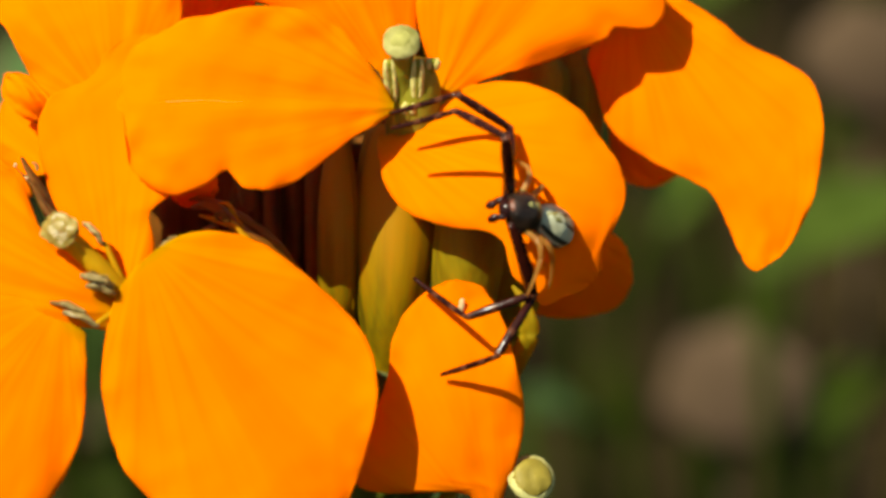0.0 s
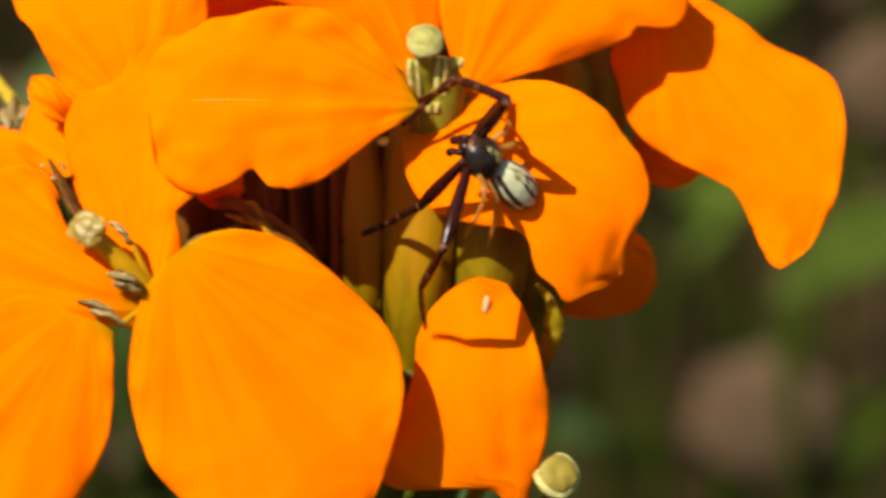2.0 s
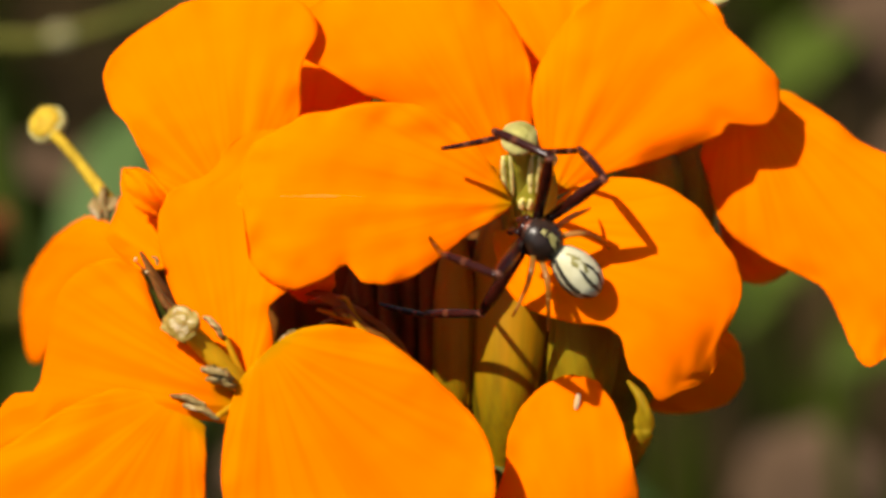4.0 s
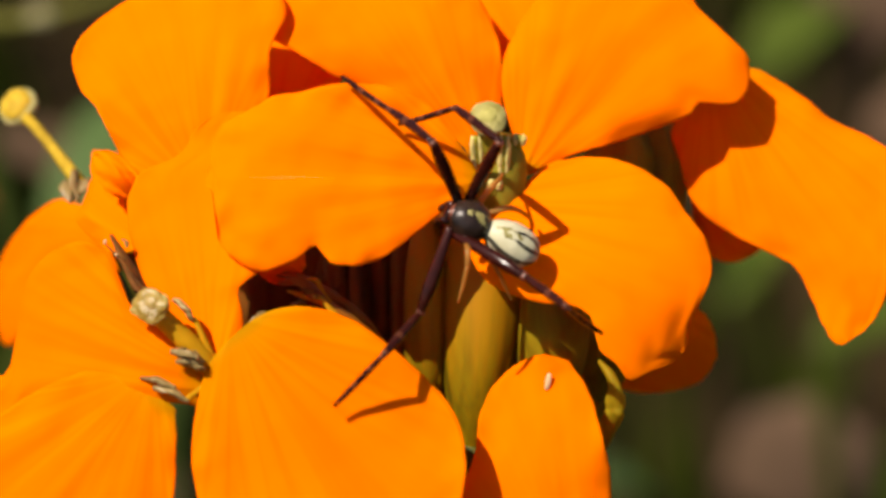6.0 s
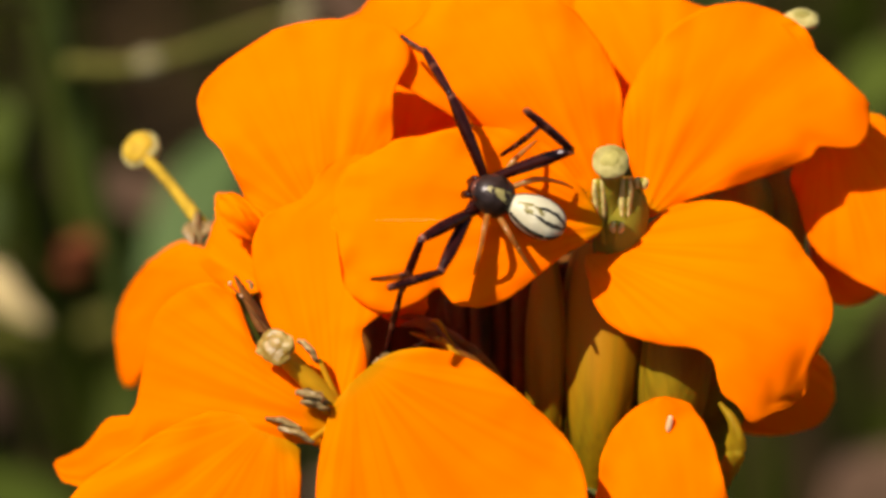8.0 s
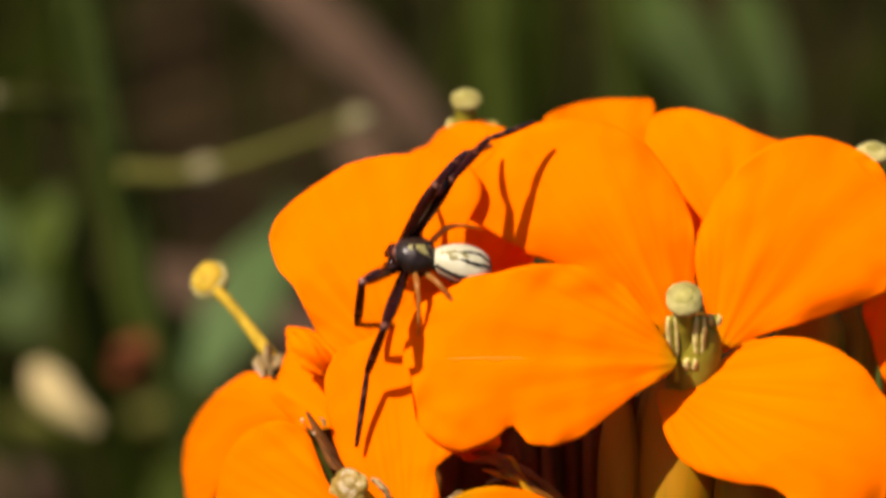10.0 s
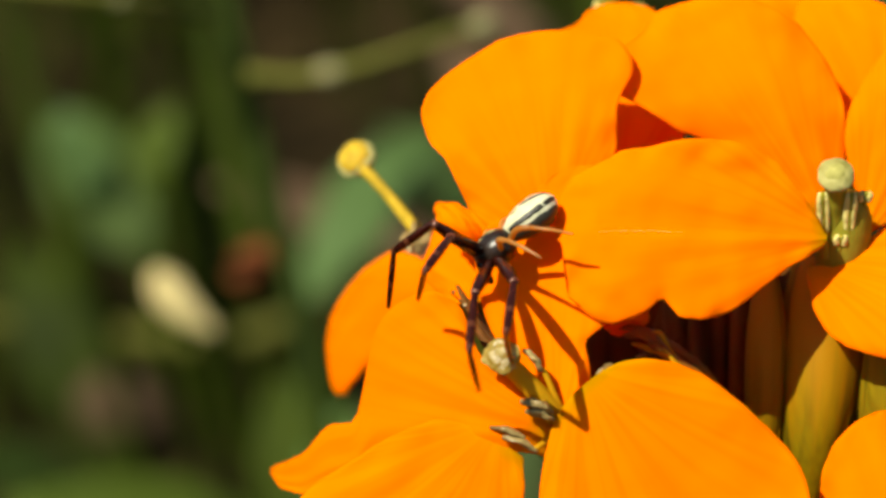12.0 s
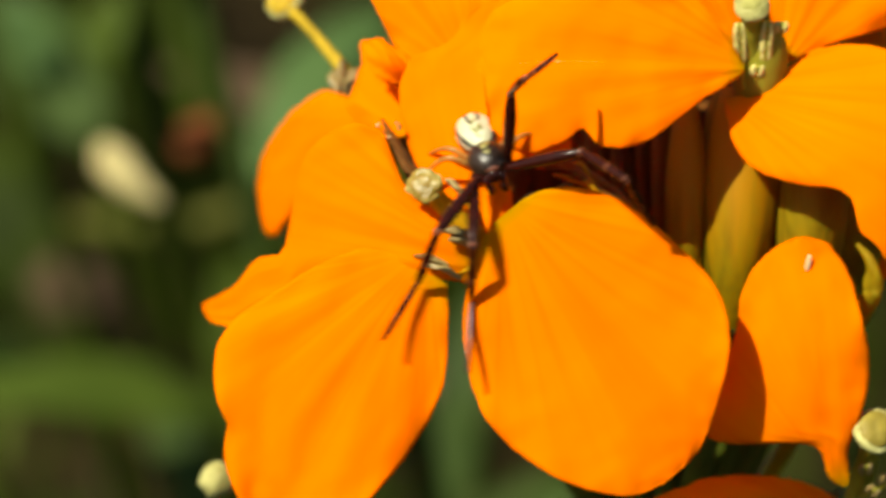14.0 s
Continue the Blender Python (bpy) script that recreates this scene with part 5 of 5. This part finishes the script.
BODY = [
    (0.0, (6.56, -0.98, 5.8), (7.95, -1.74), (0.85, 0.30, 0.42)),
    (0.5, (6.57, -0.98, 5.8), (7.97, -1.74), (0.85, 0.30, 0.42)),
    (1.0, (6.59, -0.97, 5.8), (7.98, -1.77), (0.85, 0.30, 0.42)),
    (1.5, (6.14, -0.68, 5.8), (7.25, -2.08), (0.65, 0.25, 0.65)),
    (2.0, (4.61, 0.63, 5.4), (6.10, -0.80), (0.75, 0.10, 0.60)),
    (2.5, (4.14, 0.44, 5.3), (5.67, -1.03), (0.60, 0.15, 0.75)),
    (3.0, (4.07, 0.95, 5.1), (5.61, -0.90), (0.50, 0.15, 0.85)),
    (4.3, (3.40, 1.12, 5.3), (5.17, -0.52), (0.40, 0.15, 0.90)),
    (5.5, (2.85, 1.26, 5.6), (4.80, -0.21), (0.35, 0.20, 0.90)),
    (6.0, (2.26, 1.09, 5.3), (4.33, -0.09), (0.25, 0.35, 0.90)),
    (6.5, (1.98, 0.72, 5.2), (4.16, -0.11), (0.20, 0.42, 0.88)),
    (7.0, (1.19, 1.40, 5.3), (3.43, 0.19), (0.18, 0.40, 0.90)),
    (7.8, (-0.37, 2.85, 5.0), (1.85, 1.71), (0.03, 0.23, 0.96)),
    (8.6, (-2.04, 4.39, 4.7), (0.18, 3.31), (0.02, 0.27, 0.96)),
    (9.5, (-3.71, 5.93, 4.4), (-1.49, 4.92), (0.00, 0.30, 0.95)),
    (10.0, (-5.65, 5.70, 3.3), (-3.24, 5.19), (0.10, 0.45, 0.90)),
    (10.5, (-5.75, 4.79, 3.6), (-3.57, 5.06, -1), (-0.15, 0.70, 0.65)),
    (11.0, (-7.21, 3.24, 4.5), (-5.00, 4.17), (-0.30, 0.88, 0.40)),
    (11.5, (-7.57, 2.62, 4.1), (-5.45, 4.00), (-0.45, 0.85, 0.30)),
    (12.0, (-7.88, 1.87, 4.1), (-5.89, 3.39), (-0.55, 0.80, 0.22)),
    (12.5, (-7.66, 0.99, 4.4), (-6.33, 2.47), (-0.65, 0.70, 0.22)),
    (13.0, (-7.68, 0.36, 4.6), (-6.50, 1.87), (-0.72, 0.60, 0.15)),
    (13.5, (-7.85, 0.03, 4.8), (-7.25, 1.60), (-0.25, 0.60, 0.75)),
    (14.0, (-5.58, -0.72, 4.7), (-6.22, 0.55), (0.00, 0.35, 0.93)),
]


def step_leg(which, rows, up=Vector((0.1, 0.2, 1.0))):
    """Keys one long leg from where its knee, ankle and foot stand in u and v; bends: whether each segment rises (+) or falls."""
    femur, tibia, tarsus = LEGS[which]
    stances = {t: stance(p, q, r) for t, p, q, r in BODY}
    fr, tr, sr = [], [], []
    for t, knee, ankle, foot, bends in rows:
        body = stances[t]
        hip = body @ Vector(HIPS[which])
        rise = [1 if c == "+" else -1 for c in bends]
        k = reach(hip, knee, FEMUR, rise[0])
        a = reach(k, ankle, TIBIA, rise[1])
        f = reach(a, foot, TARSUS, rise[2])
        m1 = along(hip, k, up)
        m2, m3 = along(k, a, up), along(a, f, up)
        fr.append((t, in_metres(body.inverted() @ m1)))
        tr.append((t, in_metres(m1.inverted() @ m2)))
        sr.append((t, in_metres(m1.inverted() @ m3)))
    walk(femur, fr)
    walk(tibia, tr)
    walk(tarsus, sr)


def motions():
    walk(spider, [(t, FRAME @ in_metres(stance(p, q, r))) for t, p, q, r in BODY])
    step_leg("right front", [
    (0.0, (6.26, 1.61), (4.58, 2.65), (2.52, 2.07), "-+-"),
    (0.5, (6.26, 1.66), (4.54, 2.65), (2.48, 2.04), "-+-"),
    (1.0, (6.27, 1.65), (4.62, 2.63), (2.46, 2.05), "-+-"),
    (1.5, (6.20, 1.92), (4.42, 2.90), (2.43, 1.98), "-+-"),
    (2.0, (5.48, 2.52), (3.69, 3.10), (2.16, 1.66), "-+-"),
    (2.5, (5.75, 2.65), (4.06, 3.39), (2.49, 1.95), "-+-"),
    (3.0, (5.86, 3.16), (4.87, 4.38), (3.28, 4.22), "++-"),
    (4.3, (3.46, 3.61), (1.91, 4.33), (0.07, 3.94), "+--"),
    (5.5, (2.86, 3.72), (1.17, 4.32), (-0.73, 3.87), "+--"),
    (6.0, (1.12, 3.49), (-0.17, 4.50), (-1.68, 5.62), "+--"),
    (6.5, (0.62, 3.48), (-0.86, 4.57), (-2.42, 5.40), "+--"),
    (7.0, (0.53, 4.36), (-0.96, 5.13), (-2.71, 5.36), "+--"),
    (7.8, (-2.07, 6.57), (-2.67, 7.54), (-3.46, 8.21), "+--"),
    (8.6, (-2.35, 6.81), (-2.85, 7.80), (-3.54, 8.51), "+--"),
    (9.5, (-3.48, 7.77), (-3.59, 8.84), (-3.86, 9.74), "+--"),
    (10.0, (-4.89, 7.91), (-3.99, 8.98), (-3.21, 9.33), "+--"),
    (10.5, (-7.07, 5.73), (-7.75, 4.49), (-7.96, 2.94), "+--"),
    (11.0, (-8.93, 4.74), (-9.58, 3.97), (-9.76, 1.56), "---"),
    (11.5, (-9.35, 3.34), (-10.38, 2.22), (-10.68, 0.08), "+--"),
    (12.0, (-9.75, 2.62), (-11.07, 1.75), (-11.34, -0.03), "+--"),
    (12.5, (-10.11, 0.70), (-10.43, -0.57), (-10.71, -1.82), "++-"),
    (13.0, (-10.13, -0.37), (-10.87, -1.37), (-11.74, -3.38), "+--"),
    (13.5, (-10.40, -1.33), (-11.23, -2.67), (-11.92, -4.15), "+--"),
    (14.0, (-7.14, -3.02), (-7.81, -4.60), (-8.84, -6.38), "+-+"),
    ])
    step_leg("right second", [
    (0.0, (5.97, 1.32), (4.51, 2.11), (2.56, 1.59), "+--"),
    (0.5, (5.97, 1.31), (4.47, 2.08), (2.52, 1.58), "+--"),
    (1.0, (6.00, 1.31), (4.45, 2.07), (2.64, 1.58), "+--"),
    (1.5, (5.85, 1.57), (4.78, 2.28), (3.23, 2.12), "+--"),
    (2.0, (5.35, 2.27), (3.96, 2.99), (2.66, 2.40), "+--"),
    (2.5, (5.65, 2.30), (4.50, 3.22), (2.95, 2.49), "+--"),
    (3.0, (5.67, 2.89), (5.14, 3.83), (3.87, 3.93), "+--"),
    (4.3, (5.32, 2.95), (4.59, 3.97), (3.22, 3.95), "+--"),
    (5.5, (3.92, 3.22), (2.37, 4.52), (0.58, 4.04), "+--"),
    (6.0, (3.18, 3.48), (1.83, 4.57), (0.08, 4.11), "+--"),
    (6.5, (2.52, 3.29), (1.33, 4.56), (0.11, 4.11), "+--"),
    (7.0, (2.42, 3.54), (1.32, 4.81), (-0.01, 4.10), "+--"),
    (7.8, (2.18, 3.77), (1.11, 4.94), (-0.17, 4.24), "++-"),
    (8.6, (-1.44, 7.22), (-2.06, 6.93), (-2.50, 6.36), "+--"),
    (9.5, (-2.40, 8.14), (-2.90, 7.46), (-3.12, 6.93), "+--"),
    (10.0, (-4.41, 8.11), (-3.27, 9.43), (-1.83, 10.09), "+--"),
    (10.5, (-5.49, 6.22), (-5.61, 6.03), (-5.71, 5.69), "+--"),
    (11.0, (-7.66, 4.31), (-7.47, 4.03), (-7.38, 3.74), "+--"),
    (11.5, (-8.22, 3.70), (-8.11, 3.50), (-8.00, 3.29), "+--"),
    (12.0, (-9.21, 2.18), (-9.88, 1.10), (-10.21, 0.24), "++-"),
    (12.5, (-10.15, -0.67), (-10.82, -2.38), (-11.48, -4.24), "+--"),
    (13.0, (-10.08, -1.17), (-11.55, -2.62), (-12.28, -4.88), "+-+"),
    (13.5, (-10.37, -1.86), (-11.01, -3.80), (-11.84, -5.87), "++-"),
    (14.0, (-6.02, -3.45), (-6.11, -5.20), (-6.19, -7.45), "+-+"),
    ])
    step_leg("left front", [
    (0.0, (6.97, -3.55), (4.85, -4.29), (3.29, -3.10), "---"),
    (0.5, (6.97, -3.58), (4.81, -4.29), (3.29, -3.09), "---"),
    (1.0, (6.94, -3.54), (4.79, -4.28), (3.25, -3.07), "---"),
    (1.5, (5.97, -2.42), (4.12, -3.14), (2.29, -2.77), "---"),
    (2.0, (2.70, -0.89), (1.75, -1.40), (0.14, -2.02), "---"),
    (2.5, (1.60, 0.35), (0.39, 0.46), (-0.90, 1.26), "+-+"),
    (3.0, (2.38, 0.23), (0.93, 1.12), (0.74, 1.65), "+--"),
    (4.3, (2.04, -0.09), (0.43, 0.49), (-0.19, 1.05), "+--"),
    (5.5, (1.23, -0.86), (-0.72, -0.97), (-2.36, -0.38), "---"),
    (6.0, (0.67, -1.95), (-0.40, -3.03), (-1.93, -4.62), "-+-"),
    (6.5, (0.98, -2.60), (0.54, -4.13), (-0.28, -6.12), "-+-"),
    (7.0, (-1.26, -0.22), (-2.53, -0.34), (-3.67, -0.41), "+--"),
    (7.8, (-1.67, 0.27), (-2.90, 0.09), (-3.98, -0.02), "++-"),
    (8.6, (-4.78, 3.92), (-5.71, 3.34), (-6.36, 2.90), "+--"),
    (9.5, (-5.40, 4.65), (-6.27, 3.99), (-6.83, 3.48), "+--"),
    (10.0, (-7.17, 4.80), (-7.41, 3.51), (-6.11, 3.52), "+--"),
    (10.5, (-7.32, 3.32), (-8.20, 2.25), (-8.72, -0.04), "+--"),
    (11.0, (-8.05, 2.04), (-8.27, 1.18), (-8.70, 0.38), "+--"),
    (11.5, (-8.07, 1.35), (-8.39, 0.47), (-8.65, 0.02), "+--"),
    (12.0, (-8.37, 0.43), (-8.47, -1.28), (-8.23, -2.57), "++-"),
    (12.5, (-7.00, 1.60), (-7.42, -0.55), (-7.72, -2.20), "+--"),
    (13.0, (-6.31, 0.10), (-6.49, -0.97), (-7.05, -1.18), "+--"),
    (13.5, (-4.87, -1.22), (-3.69, -2.54), (-2.73, -4.07), "++-"),
    (14.0, (-2.58, -0.47), (-1.17, -1.38), (-0.34, -2.80), "++-"),
    ])
    step_leg("left second", [
    (0.0, (6.95, -3.68), (5.81, -5.46), (4.13, -6.12), "-+-"),
    (0.5, (6.94, -3.70), (5.82, -5.44), (4.08, -6.13), "-+-"),
    (1.0, (6.92, -3.71), (5.83, -5.42), (4.10, -6.10), "-+-"),
    (1.5, (5.73, -2.53), (4.75, -3.28), (3.03, -3.59), "-+-"),
    (2.0, (3.39, -2.19), (2.70, -3.44), (2.85, -4.74), "+--"),
    (2.5, (1.68, -0.55), (1.01, -0.24), (0.32, 0.53), "++-"),
    (3.0, (2.12, -0.62), (0.08, -0.61), (-1.67, -0.29), "---"),
    (4.3, (1.52, -1.30), (-0.13, -1.32), (-1.62, -0.76), "---"),
    (5.5, (1.37, -1.47), (-0.18, -1.49), (-1.60, -0.88), "---"),
    (6.0, (3.95, -0.65), (5.17, -1.57), (6.29, -2.39), "++-"),
    (6.5, (1.68, -2.69), (1.27, -4.12), (0.95, -5.73), "-+-"),
    (7.0, (-0.25, -1.73), (-1.30, -3.07), (-2.22, -4.70), "-+-"),
    (7.8, (-2.77, 1.62), (-3.49, 0.15), (-4.08, -1.63), "+--"),
    (8.6, (-3.03, 1.96), (-3.71, 0.47), (-4.26, -1.32), "+--"),
    (9.5, (-4.46, 3.86), (-4.95, 2.30), (-5.31, 0.43), "+--"),
    (10.0, (-6.50, 3.41), (-7.11, 2.00), (-7.48, -0.41), "+--"),
    (10.5, (-6.54, 2.54), (-6.96, 1.68), (-6.85, 1.07), "+--"),
    (11.0, (-6.50, 1.53), (-6.54, 0.32), (-6.68, -1.82), "+--"),
    (11.5, (-6.78, 1.36), (-7.05, -0.03), (-7.17, -1.84), "+-+"),
    (12.0, (-7.15, 0.79), (-7.35, -0.76), (-7.24, -1.65), "++-"),
    (12.5, (-6.48, 1.85), (-6.75, -0.20), (-7.20, -1.60), "+--"),
    (13.0, (-6.80, 1.96), (-5.30, 3.06), (-3.52, 3.60), "+--"),
    (13.5, (-4.69, 0.46), (-2.65, 0.27), (-1.04, -0.05), "++-"),
    (14.0, (-4.81, 1.40), (-4.33, 1.76), (-3.38, 2.60), "++-"),
    ])
    for k, (leg, hip) in enumerate(SHORT):
        rows = []
        for t, *_ in BODY:
            swing = 7 * math.sin(t * 2.6 + k * 1.7) * (0.15 if t < 1.2 else 1)
            rows.append((t, pose(hip.x * MM, hip.y * MM, hip.z * MM, 0, swing * 0.5, swing)))
        walk(leg, rows)


motions()
